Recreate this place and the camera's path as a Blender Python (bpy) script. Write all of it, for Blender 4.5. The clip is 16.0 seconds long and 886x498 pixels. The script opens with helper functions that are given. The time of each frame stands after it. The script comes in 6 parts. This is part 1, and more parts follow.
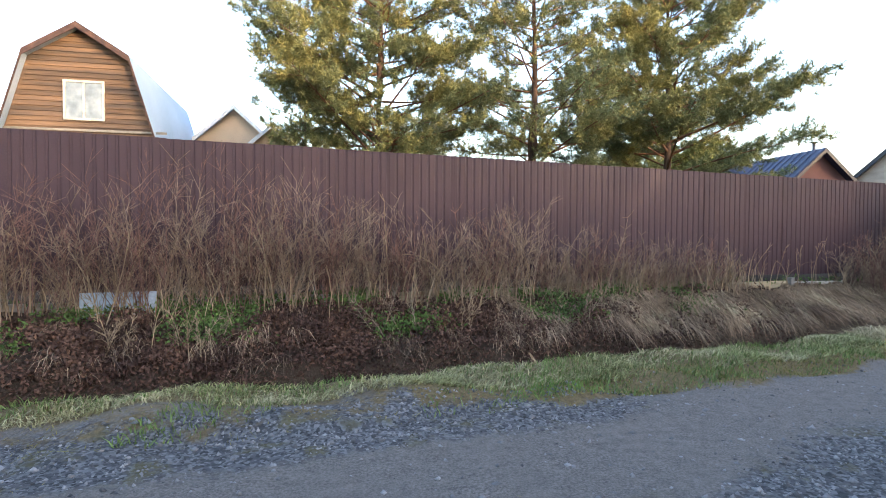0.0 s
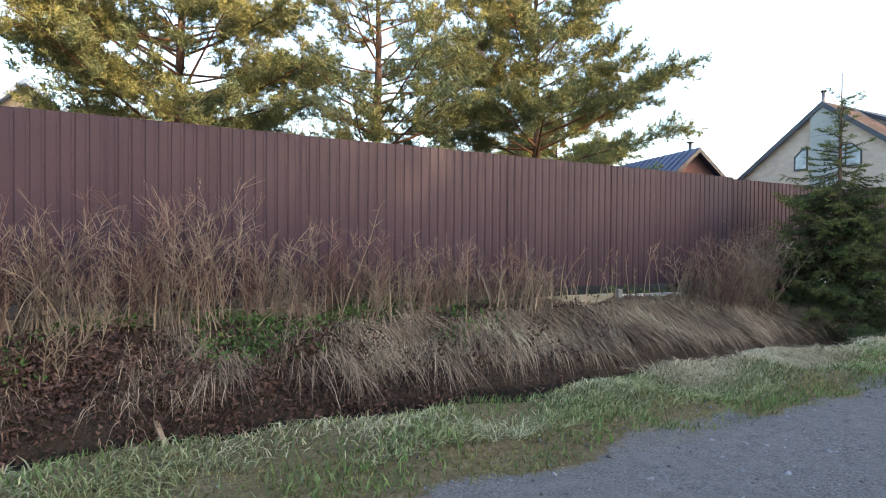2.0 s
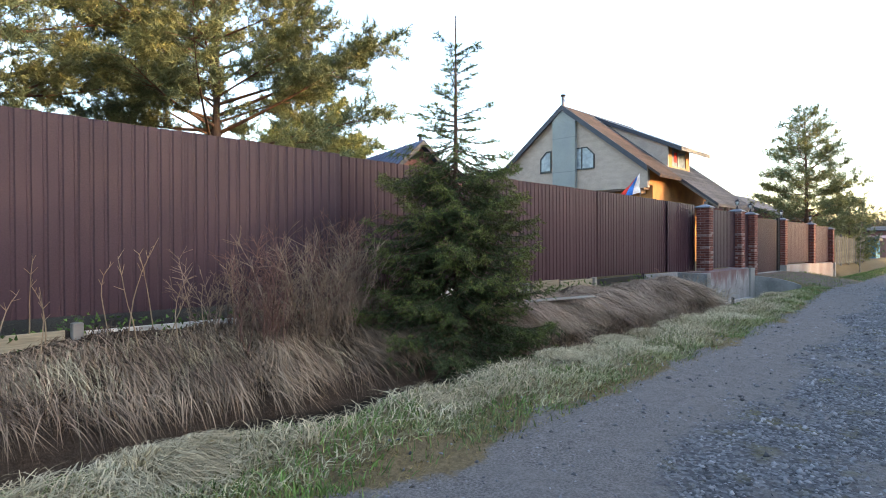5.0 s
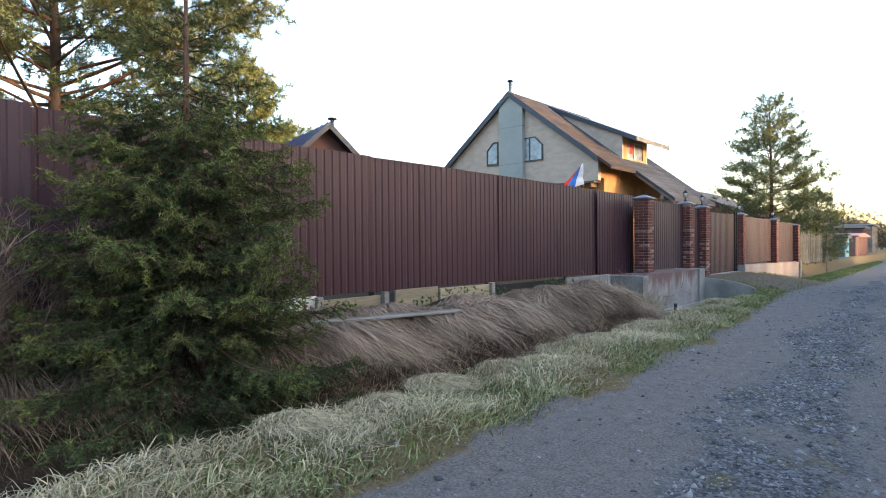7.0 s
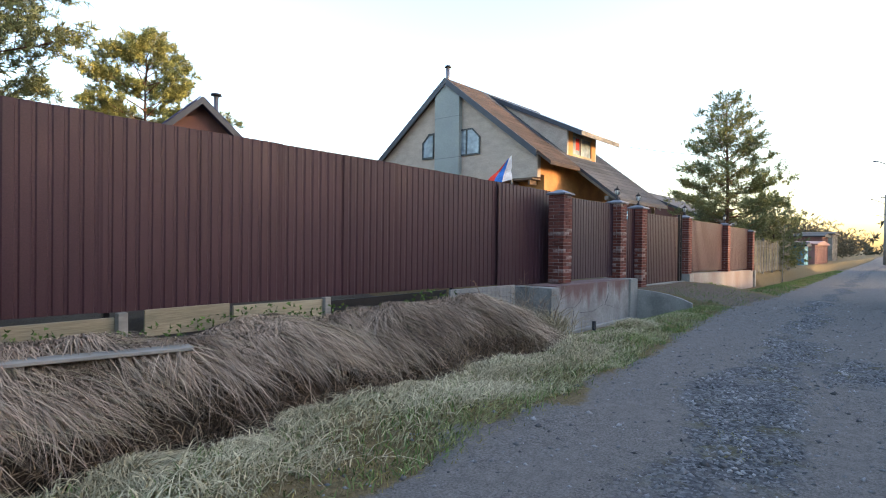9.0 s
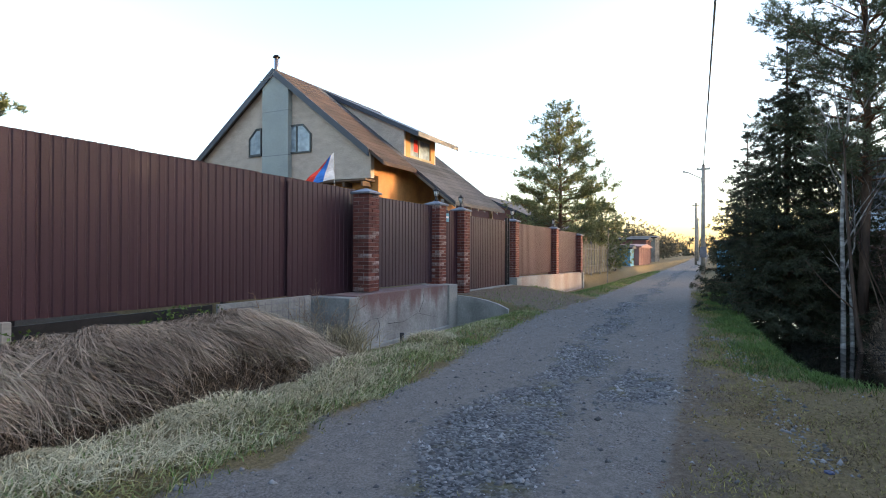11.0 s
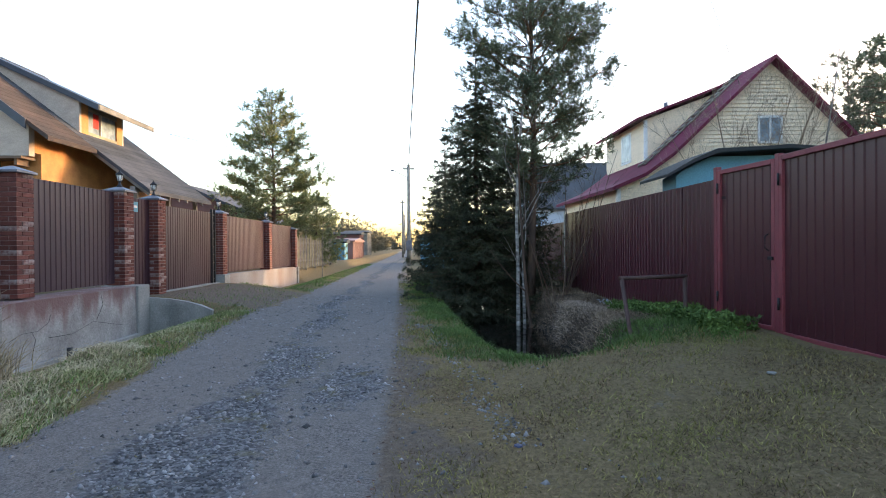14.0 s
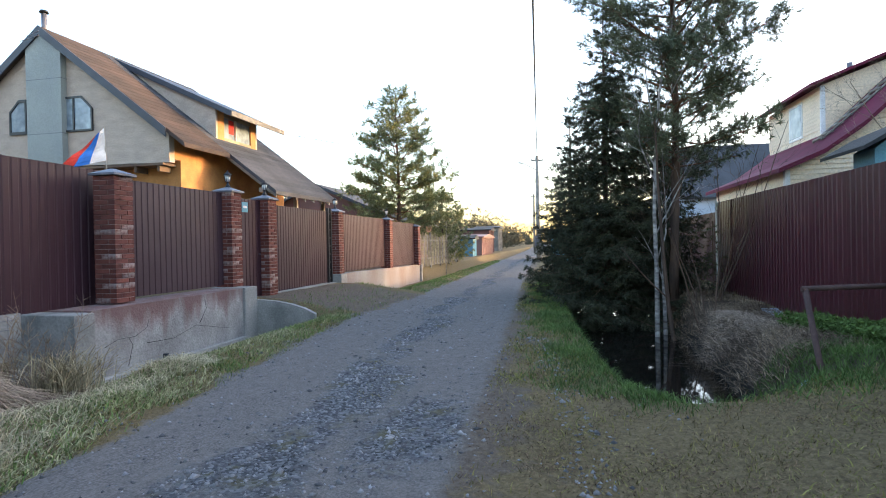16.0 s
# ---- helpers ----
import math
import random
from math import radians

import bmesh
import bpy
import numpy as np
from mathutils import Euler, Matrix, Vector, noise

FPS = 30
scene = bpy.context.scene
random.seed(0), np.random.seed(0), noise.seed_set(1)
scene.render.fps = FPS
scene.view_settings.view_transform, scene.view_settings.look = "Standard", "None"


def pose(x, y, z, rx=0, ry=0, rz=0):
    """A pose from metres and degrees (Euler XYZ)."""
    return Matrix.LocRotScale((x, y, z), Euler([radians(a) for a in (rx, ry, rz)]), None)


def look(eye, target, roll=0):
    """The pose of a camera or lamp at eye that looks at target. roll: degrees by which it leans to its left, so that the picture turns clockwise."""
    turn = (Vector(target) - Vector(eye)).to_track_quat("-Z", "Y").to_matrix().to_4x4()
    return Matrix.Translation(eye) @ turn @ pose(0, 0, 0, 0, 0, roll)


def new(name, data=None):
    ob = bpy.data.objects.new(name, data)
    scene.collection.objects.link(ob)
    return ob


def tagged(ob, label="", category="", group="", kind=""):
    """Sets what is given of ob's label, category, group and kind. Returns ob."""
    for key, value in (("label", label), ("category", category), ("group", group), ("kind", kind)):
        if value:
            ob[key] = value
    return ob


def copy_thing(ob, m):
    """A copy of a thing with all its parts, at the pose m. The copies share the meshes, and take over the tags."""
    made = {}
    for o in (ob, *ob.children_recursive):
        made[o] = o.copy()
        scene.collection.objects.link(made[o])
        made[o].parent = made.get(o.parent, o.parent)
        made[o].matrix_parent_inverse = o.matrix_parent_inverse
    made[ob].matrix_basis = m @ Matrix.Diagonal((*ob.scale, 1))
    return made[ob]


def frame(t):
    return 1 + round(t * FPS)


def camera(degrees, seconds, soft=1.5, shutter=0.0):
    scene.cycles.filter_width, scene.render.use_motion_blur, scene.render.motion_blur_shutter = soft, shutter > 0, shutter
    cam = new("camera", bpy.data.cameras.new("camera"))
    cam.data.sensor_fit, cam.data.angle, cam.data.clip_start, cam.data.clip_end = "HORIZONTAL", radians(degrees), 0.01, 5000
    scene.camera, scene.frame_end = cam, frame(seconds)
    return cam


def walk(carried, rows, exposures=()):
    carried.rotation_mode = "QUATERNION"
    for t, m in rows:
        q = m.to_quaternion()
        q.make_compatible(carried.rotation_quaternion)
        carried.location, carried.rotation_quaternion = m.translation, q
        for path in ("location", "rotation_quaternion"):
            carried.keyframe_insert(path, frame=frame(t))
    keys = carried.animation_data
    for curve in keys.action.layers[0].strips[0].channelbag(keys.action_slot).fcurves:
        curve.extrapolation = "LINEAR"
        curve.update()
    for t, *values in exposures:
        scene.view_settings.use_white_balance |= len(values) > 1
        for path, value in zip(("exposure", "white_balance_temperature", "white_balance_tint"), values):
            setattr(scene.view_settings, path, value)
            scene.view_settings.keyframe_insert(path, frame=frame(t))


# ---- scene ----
cam = camera(76.2, 16.0, 1.0)
KELVIN, TINT = 6060, 18
STOPS = ((0, 3.08), (3, 3.06), (5, 3.0), (7.5, 2.94), (10.5, 2.66), (12.5, 2.8), (14.5, 2.92), (16, 3.02))
PATH = [
    (0, (-1.108, -0.854, 1.539), (-0.406, 1.018, 1.486), 0.3),
    (0.5, (-0.13, -0.276, 1.479), (0.577, 1.594, 1.427), 0.3),
    (1, (0.827, 0.124, 1.479), (1.568, 1.981, 1.432), 0.3),
    (1.5, (1.807, 0.341, 1.491), (2.676, 2.141, 1.449), 0.3),
    (2, (2.811, 0.584, 1.49), (3.743, 2.354, 1.455), 0.5),
    (2.5, (3.813, 0.694, 1.508), (4.876, 2.387, 1.475), 0.3),
    (3, (4.765, 0.84, 1.483), (5.933, 2.463, 1.455), 0.4),
    (3.5, (5.689, 0.949, 1.467), (6.957, 2.496, 1.444), 0.2),
    (4, (6.705, 1.028, 1.43), (8.012, 2.542, 1.411), 0.1),
    (4.5, (7.619, 1.036, 1.433), (9.001, 2.482, 1.417), -0.2),
    (5, (8.521, 1.065, 1.434), (9.946, 2.468, 1.421), -0.2),
    (5.2, (8.886, 1.087, 1.37), (10.336, 2.464, 1.357), -0.2),
    (7.3, (12.653, 1.365, 1.375), (14.122, 2.722, 1.362), -0.4),
    (7.5, (13.022, 1.398, 1.373), (14.488, 2.758, 1.36), -0.4),
    (8, (13.923, 1.474, 1.36), (15.388, 2.836, 1.345), -0.4),
    (8.2, (14.265, 1.507, 1.366), (15.734, 2.864, 1.352), -0.2),
    (10.3, (17.104, 1.233, 1.447), (18.748, 2.372, 1.445), 0.1),
    (10.5, (17.23, 1.153, 1.447), (18.89, 2.267, 1.449), -0.2),
    (11, (17.393, 1.146, 1.422), (19.181, 2.041, 1.431), 0.2),
    (11.5, (17.426, 1.172, 1.415), (19.292, 1.894, 1.43), 0.5),
    (12, (17.414, 1.131, 1.43), (19.309, 1.768, 1.452), 0.1),
    (12.5, (17.367, 1.025, 1.464), (19.317, 1.467, 1.487), -0.3),
    (13, (17.465, 1.042, 1.421), (19.457, 1.226, 1.433), -0.3),
    (13.5, (17.669, 1.165, 1.428), (19.668, 1.142, 1.419), -0.2),
    (14, (17.882, 1.167, 1.394), (19.881, 1.112, 1.383), -0.4),
    (14.5, (18.143, 1.058, 1.424), (20.143, 1.021, 1.409), -0.8),
    (15, (18.564, 1.037, 1.427), (20.564, 1.037, 1.404), -0.7),
    (15.5, (18.944, 0.971, 1.42), (20.937, 1.139, 1.397), -0.7),
    (16, (19.382, 0.824, 1.446), (21.338, 1.241, 1.424), -1.1),
]
walk(cam, [(t, look(eye, target, roll)) for t, eye, target, roll in PATH], exposures=[(t, e, KELVIN, TINT) for t, e in STOPS])

# ---- world and sun ----
SUN_EL, SUN_AZ = radians(7), radians(-62)          # azimuth counted from +x towards +y
sun_way = Vector((math.cos(SUN_AZ) * math.cos(SUN_EL), math.sin(SUN_AZ) * math.cos(SUN_EL), math.sin(SUN_EL)))
world = bpy.data.worlds.new("sky")
scene.world = world
world.use_nodes = True
wn = world.node_tree
sky = wn.nodes.new("ShaderNodeTexSky")
sky.sky_type, sky.sun_disc = "NISHITA", False
sky.sun_elevation, sky.sun_rotation = SUN_EL, math.pi / 2 - SUN_AZ
sky.air_density, sky.dust_density, sky.ozone_density = 1.0, 2.0, 1.0
wn.nodes["Background"].inputs["Strength"].default_value = 0.15
wn.links.new(sky.outputs[0], wn.nodes["Background"].inputs["Color"])
sun = new("sun", bpy.data.lights.new("sun", "SUN"))
sun.data.energy, sun.data.angle, sun.data.color = 0.42, radians(0.6), (1.0, 0.72, 0.42)
sun.matrix_world = look(sun_way * 50, (0, 0, 0))

RNG = np.random.default_rng(7)


# ---- materials ----
def make(name, a, b=None, rough=0.8, metal=0.0, big=1.5, fine=30.0, bump=0.2, rand=0.0, island=0.0, stretch=(1, 1, 1), spec=0.5):
    """A surface between the colours a and b: broad stains, fine grain, relief; rand and island vary its lightness by object or by loose piece."""
    m = bpy.data.materials.new(name)
    m.use_nodes = True
    nt = m.node_tree
    N, L = nt.nodes, nt.links
    p = N["Principled BSDF"]
    b = b or tuple(c * 0.75 for c in a)
    co = N.new("ShaderNodeTexCoord")
    mp = N.new("ShaderNodeMapping")
    mp.inputs["Scale"].default_value = stretch
    L.new(co.outputs["Object"], mp.inputs["Vector"])
    n1, n2 = N.new("ShaderNodeTexNoise"), N.new("ShaderNodeTexNoise")
    for n, s, d in ((n1, big, 5), (n2, fine, 4)):
        n.inputs["Scale"].default_value, n.inputs["Detail"].default_value = s, d
        L.new(mp.outputs[0], n.inputs["Vector"])
    r1 = N.new("ShaderNodeValToRGB")
    r1.color_ramp.elements[0].position, r1.color_ramp.elements[1].position = 0.35, 0.65
    r1.color_ramp.elements[0].color, r1.color_ramp.elements[1].color = (*b, 1), (*a, 1)
    L.new(n1.outputs["Fac"], r1.inputs["Fac"])
    hsv = N.new("ShaderNodeHueSaturation")
    L.new(r1.outputs[0], hsv.inputs["Color"])
    val = N.new("ShaderNodeMapRange")
    val.inputs["To Min"].default_value, val.inputs["To Max"].default_value = 0.6, 1.4
    L.new(n2.outputs["Fac"], val.inputs["Value"])
    last = val.outputs[0]
    for amount, node, out in ((rand, "ShaderNodeObjectInfo", "Random"), (island, "ShaderNodeNewGeometry", "Random Per Island")):
        if amount:
            src = N.new(node)
            mr = N.new("ShaderNodeMapRange")
            mr.inputs["To Min"].default_value, mr.inputs["To Max"].default_value = 1 - amount, 1 + amount
            L.new(src.outputs[out], mr.inputs["Value"])
            mul = N.new("ShaderNodeMath")
            mul.operation = "MULTIPLY"
            L.new(last, mul.inputs[0])
            L.new(mr.outputs[0], mul.inputs[1])
            last = mul.outputs[0]
    L.new(last, hsv.inputs["Value"])
    L.new(hsv.outputs[0], p.inputs["Base Color"])
    p.inputs["Roughness"].default_value, p.inputs["Metallic"].default_value = rough, metal
    p.inputs["Specular IOR Level"].default_value = spec
    if bump:
        bp = N.new("ShaderNodeBump")
        bp.inputs["Strength"].default_value, bp.inputs["Distance"].default_value = bump, 0.02
        L.new(n2.outputs["Fac"], bp.inputs["Height"])
        L.new(bp.outputs[0], p.inputs["Normal"])
    return m


M_SHEET = make("painted_sheet", (0.049, 0.021, 0.029), (0.040, 0.017, 0.023), 0.48, 0, 0.8, 60, 0.03, rand=0.05, spec=0.3)
# slightly paler and greyer than the other brown sheet
M_SHEET_PALE = make("paler_sheet", (0.057, 0.032, 0.041), (0.046, 0.025, 0.033), 0.5, 0, 0.8, 60, 0.03, rand=0.04, spec=0.3)
M_SHEET_R = make("glossy_sheet", (0.060, 0.013, 0.018), (0.048, 0.010, 0.015), 0.34, 0, 0.8, 60, 0.03, rand=0.08)
M_GATE = make("red_steel_paint", (0.20, 0.035, 0.045), (0.15, 0.028, 0.036), 0.5, 0, 3, 60, 0.05)
M_BRICK = make("brick", (0.15, 0.050, 0.038), (0.10, 0.032, 0.027), 0.8, 0, 6, 60, 0.4, rand=0.30, spec=0.25)
M_MORTAR = make("mortar", (0.34, 0.27, 0.25), (0.22, 0.16, 0.15), 0.95, 0, 8, 80, 0.5, spec=0.25)
M_CONC = make("concrete", (0.33, 0.32, 0.30), (0.20, 0.20, 0.19), 0.9, 0, 1.6, 30, 0.4, spec=0.25)
M_CONC_STAIN = make("stained_concrete", (0.32, 0.30, 0.285), (0.24, 0.185, 0.17), 0.9, 0, 0.9, 30, 0.5, stretch=(1, 1, 0.5), spec=0.25)
def rust_wash(m):
    """Red-brown wash that has run down from the top of a wall, in uneven tongues."""
    N, L = m.node_tree.nodes, m.node_tree.links
    p = N["Principled BSDF"]
    old = p.inputs["Base Color"].links[0].from_socket
    co, sep, nz, mp = N.new("ShaderNodeTexCoord"), N.new("ShaderNodeSeparateXYZ"), N.new("ShaderNodeTexNoise"), N.new("ShaderNodeMapping")
    mp.inputs["Scale"].default_value = (2.2, 2.2, 0.5)
    nz.inputs["Scale"].default_value, nz.inputs["Detail"].default_value = 1.6, 7
    L.new(co.outputs["Object"], mp.inputs["Vector"])
    L.new(mp.outputs[0], nz.inputs["Vector"])
    L.new(co.outputs["Object"], sep.inputs[0])
    ad = N.new("ShaderNodeMath")
    ad.operation, ad.inputs[1].default_value = "MULTIPLY_ADD", 1.5
    L.new(nz.outputs["Fac"], ad.inputs[0])
    L.new(sep.outputs["Z"], ad.inputs[2])
    mr = N.new("ShaderNodeMapRange")
    mr.inputs["From Min"].default_value, mr.inputs["From Max"].default_value, mr.inputs["To Max"].default_value = 0.95, 1.35, 0.8
    L.new(ad.outputs[0], mr.inputs["Value"])
    mx = N.new("ShaderNodeMix")
    mx.data_type = "RGBA"
    mx.inputs["B"].default_value = (0.16, 0.075, 0.07, 1)
    L.new(mr.outputs[0], mx.inputs["Factor"])
    L.new(old, mx.inputs["A"])
    L.new(mx.outputs["Result"], p.inputs["Base Color"])


M_RUST_WALL = make("rust_washed_concrete", (0.36, 0.35, 0.34), (0.22, 0.21, 0.205), 0.9, 0, 1.8, 30, 0.5, spec=0.25)
rust_wash(M_RUST_WALL)
M_IRON = make("black_iron", (0.025, 0.025, 0.028), None, 0.5, 0.6, 5, 60, 0.1)
M_CAP = make("grey_cap_sheet", (0.16, 0.16, 0.19), (0.10, 0.10, 0.12), 0.45, 0.3, 3, 40, 0.05)
M_BARK = make("pine_bark", (0.125, 0.080, 0.056), (0.06, 0.043, 0.035), 0.95, 0, 3, 20, 1.0, stretch=(1, 1, 0.25), spec=0.12)
M_BARK_TOP = make("orange_bark", (0.20, 0.105, 0.055), (0.10, 0.06, 0.04), 0.9, 0, 3, 20, 0.8, stretch=(1, 1, 0.25), spec=0.12)
M_BIRCH = make("birch_bark", (0.36, 0.335, 0.30), (0.11, 0.093, 0.085), 0.85, 0, 4, 12, 0.4, stretch=(1, 1, 2.5), spec=0.12)
M_TWIG_RED = make("red_twig", (0.25, 0.15, 0.115), (0.14, 0.08, 0.066), 0.9, 0, 2, 20, 0.2, island=0.4, spec=0.12)
M_TWIG = make("twig", (0.35, 0.27, 0.195), (0.19, 0.138, 0.10), 0.9, 0, 2, 20, 0.2, island=0.35, spec=0.12)
M_STALK = make("dry_stalk", (0.38, 0.295, 0.19), (0.24, 0.17, 0.11), 0.9, 0, 2, 20, 0.1, island=0.35, spec=0.12)
M_DRY = make("dry_grass", (0.32, 0.235, 0.155), (0.15, 0.105, 0.072), 0.9, 0, 1.0, 12, 0, island=0.65, spec=0.12)
M_REED = make("fallen_reed", (0.45, 0.345, 0.255), (0.21, 0.155, 0.115), 0.9, 0, 1.0, 12, 0, island=0.6, spec=0.12)
M_STRAW = make("pale_straw", (0.48, 0.42, 0.27), (0.33, 0.27, 0.16), 0.9, 0, 1.0, 12, 0, island=0.4, spec=0.12)
M_GRASS = make("grass", (0.145, 0.225, 0.060), (0.155, 0.18, 0.075), 0.75, 0, 0.8, 12, 0, island=0.45, spec=0.12)
M_GRASS_FROST = make("matted_grass", (0.42, 0.375, 0.23), (0.25, 0.255, 0.11), 0.85, 0, 0.9, 12, 0, island=0.4, spec=0.12)
M_SERE = make("sere_turf", (0.215, 0.146, 0.085), (0.105, 0.072, 0.048), 0.9, 0, 0.9, 12, 0, island=0.7, spec=0.12)
M_LAWN = make("trodden_grass", (0.195, 0.190, 0.055), (0.225, 0.172, 0.072), 0.85, 0, 0.7, 12, 0, island=0.7, spec=0.12)
M_LEAF = make("dead_leaf", (0.12, 0.070, 0.050), (0.06, 0.035, 0.028), 0.85, 0, 2, 20, 0, island=0.5, spec=0.12)
M_HERB = make("green_herb", (0.105, 0.165, 0.042), (0.068, 0.108, 0.032), 0.7, 0, 2, 20, 0, island=0.4, spec=0.12)
M_NEEDLE = make("pine_needles", (0.25, 0.235, 0.080), (0.120, 0.155, 0.085), 0.7, 0, 0.45, 3, 0, island=0.4, spec=0.12)
M_NEEDLE_YOUNG = make("yellow_pine_needles", (0.25, 0.245, 0.075), (0.15, 0.175, 0.07), 0.7, 0, 0.45, 3, 0, island=0.4, spec=0.12)
# darker, greyer pine needles for the trees on the right
M_NEEDLE_FAR = make("dull_pine_needles", (0.145, 0.155, 0.088), (0.085, 0.100, 0.062), 0.7, 0, 0.5, 3, 0, island=0.4, spec=0.12)
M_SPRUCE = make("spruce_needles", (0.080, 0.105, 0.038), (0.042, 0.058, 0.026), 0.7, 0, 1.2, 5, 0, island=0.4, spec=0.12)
# outer shoots: fresh green plus a sunlit tone put into the colour
M_SPRUCE_SUNNED = make("sunned_shoot_needles", (0.155, 0.180, 0.050), (0.092, 0.120, 0.038), 0.7, 0, 1.2, 5, 0, island=0.4, spec=0.12)
# spruce needles of the right-hand thicket, its shade put into the colour
M_SPRUCE_SHADED = make("shaded_spruce_needles", (0.066, 0.071, 0.040), (0.034, 0.040, 0.027), 0.75, 0, 1.2, 5, 0, island=0.4, spec=0.12)
M_STONE = make("gravel_stone", (0.25, 0.245, 0.245), (0.115, 0.114, 0.117), 0.85, 0, 3, 60, 0.2, island=0.6, spec=0.25)
M_PLANK = make("weathered_plank", (0.36, 0.31, 0.21), (0.22, 0.19, 0.13), 0.85, 0, 1.2, 20, 0.3, rand=0.2, stretch=(0.3, 1, 3), spec=0.25)
M_GREYWOOD = make("grey_wood", (0.27, 0.25, 0.22), (0.16, 0.15, 0.13), 0.9, 0, 2, 20, 0.3, rand=0.2, stretch=(0.3, 1, 1), spec=0.25)
M_LOG = make("old_board", (0.18, 0.108, 0.062), (0.07, 0.052, 0.042), 0.85, 0, 1.3, 9, 0.4, rand=0.25, stretch=(0.25, 1, 4))
M_WHITEWOOD = make("peeling_white_paint", (0.62, 0.60, 0.54), (0.40, 0.37, 0.32), 0.8, 0, 5, 30, 0.2)
M_ZINC = make("zinc_sheet", (0.36, 0.45, 0.57), (0.31, 0.40, 0.51), 0.55, 0.0, 0.6, 30, 0.03)
M_SIDING = make("grey_beige_siding", (0.50, 0.41, 0.335), (0.42, 0.34, 0.28), 0.85, 0, 2, 30, 0.4, stretch=(1, 1, 2))
M_DUCT = make("grey_green_panel", (0.30, 0.32, 0.30), (0.25, 0.27, 0.26), 0.7, 0, 1, 30, 0.1)
M_ROOF = make("grey_felt_roof", (0.078, 0.084, 0.096), (0.052, 0.056, 0.065), 0.95, 0, 0.8, 30, 0.4, rand=0.18, spec=0.2)
M_ROOF_BROWN = make("brown_felt_roof", (0.080, 0.058, 0.048), (0.052, 0.041, 0.036), 0.95, 0, 0.9, 30, 0.4, rand=0.18, spec=0.2)
M_TRIM = make("dark_blue_fascia", (0.030, 0.036, 0.052), None, 0.5, 0, 2, 40, 0.05)
M_OSB = make("osb_board", (0.56, 0.27, 0.085), (0.42, 0.19, 0.06), 0.8, 0, 2, 45, 0.2, rand=0.1)
# pale curtains and a painted-in sky reflection share this pane colour
M_CURTAIN_SKY = make("curtain_and_sky_pane", (0.30, 0.36, 0.40), (0.17, 0.21, 0.25), 0.10, 0, 2.5, 6, 0, spec=0.4)
M_FRAME = make("dark_window_frame", (0.02, 0.025, 0.03), None, 0.4, 0, 2, 30, 0)
M_WHITE = make("white_plastic", (0.75, 0.75, 0.74), (0.65, 0.65, 0.64), 0.5, 0, 2, 30, 0.02)
M_YELLOW = make("cream_siding", (0.82, 0.67, 0.49), (0.75, 0.61, 0.44), 0.65, 0, 0.7, 20, 0.05, rand=0.04)
M_PURPLE = make("wine_roof_sheet", (0.15, 0.022, 0.050), (0.11, 0.017, 0.038), 0.8, 0, 1, 30, 0.05, spec=0.2)
M_BLUEROOF = make("blue_tile_sheet", (0.035, 0.045, 0.105), (0.025, 0.033, 0.08), 0.45, 0, 1, 30, 0.05)
M_REDWALL = make("rust_red_wall", (0.16, 0.075, 0.065), (0.12, 0.058, 0.05), 0.85, 0, 1, 30, 0.1)
M_TAN = make("tan_wall", (0.62, 0.48, 0.33), (0.52, 0.40, 0.28), 0.8, 0, 1, 30, 0.1)
M_BLUE = make("blue_paint", (0.12, 0.30, 0.40), (0.10, 0.25, 0.34), 0.7, 0, 1, 30, 0.1)
M_TAR = make("tar_felt", (0.022, 0.024, 0.026), None, 0.8, 0, 2, 30, 0.4)
M_PIPE = make("rusty_pipe", (0.10, 0.055, 0.045), (0.06, 0.035, 0.03), 0.8, 0.2, 6, 40, 0.3)
M_WIRE = make("black_cable", (0.02, 0.02, 0.02), None, 0.6, 0, 2, 20, 0)
M_FLAG_W = make("white_cloth", (0.75, 0.75, 0.76), None, 0.9, 0, 4, 60, 0.1)
M_FLAG_B = make("blue_cloth", (0.03, 0.17, 0.60), None, 0.9, 0, 4, 60, 0.1)
M_FLAG_R = make("red_cloth", (0.62, 0.05, 0.035), None, 0.9, 0, 4, 60, 0.1)
M_CONTAINER = make("red_container_paint", (0.27, 0.135, 0.115), (0.21, 0.105, 0.09), 0.6, 0, 1, 30, 0.1)
M_WATER = make("ditch_water", (0.008, 0.007, 0.006), (0.012, 0.010, 0.008), 0.03, 0, 0.5, 3, 0.02, spec=0.5)
M_FARWOOD = make("far_brushwood", (0.11, 0.092, 0.065), (0.07, 0.07, 0.045), 0.95, 0, 0.2, 2, 0, island=0.4, spec=0.12)


# ---- mesh helpers ----
def finish(name, me, material, parent, label):
    me.materials.append(material)
    ob = new(name, me)
    if parent:
        ob.parent = parent
    return tagged(ob, label)


def part(name, bm, material, parent=None, label=""):
    me = bpy.data.meshes.new(name)
    bm.to_mesh(me)
    bm.free()
    return finish(name, me, material, parent, label)


def tris(name, V, F, material, parent=None, label="", smooth=False):
    """One object from arrays of points and triangles."""
    V, F = np.asarray(V, np.float32), np.asarray(F, np.int32)
    me = bpy.data.meshes.new(name)
    me.vertices.add(len(V))
    me.vertices.foreach_set("co", V.ravel())
    me.loops.add(F.size)
    me.loops.foreach_set("vertex_index", F.ravel())
    me.polygons.add(len(F))
    me.polygons.foreach_set("loop_start", np.arange(0, F.size, 3, dtype=np.int32))
    me.update(calc_edges=True)
    if smooth:
        me.polygons.foreach_set("use_smooth", np.ones(len(F), bool))
    return finish(name, me, material, parent, label)


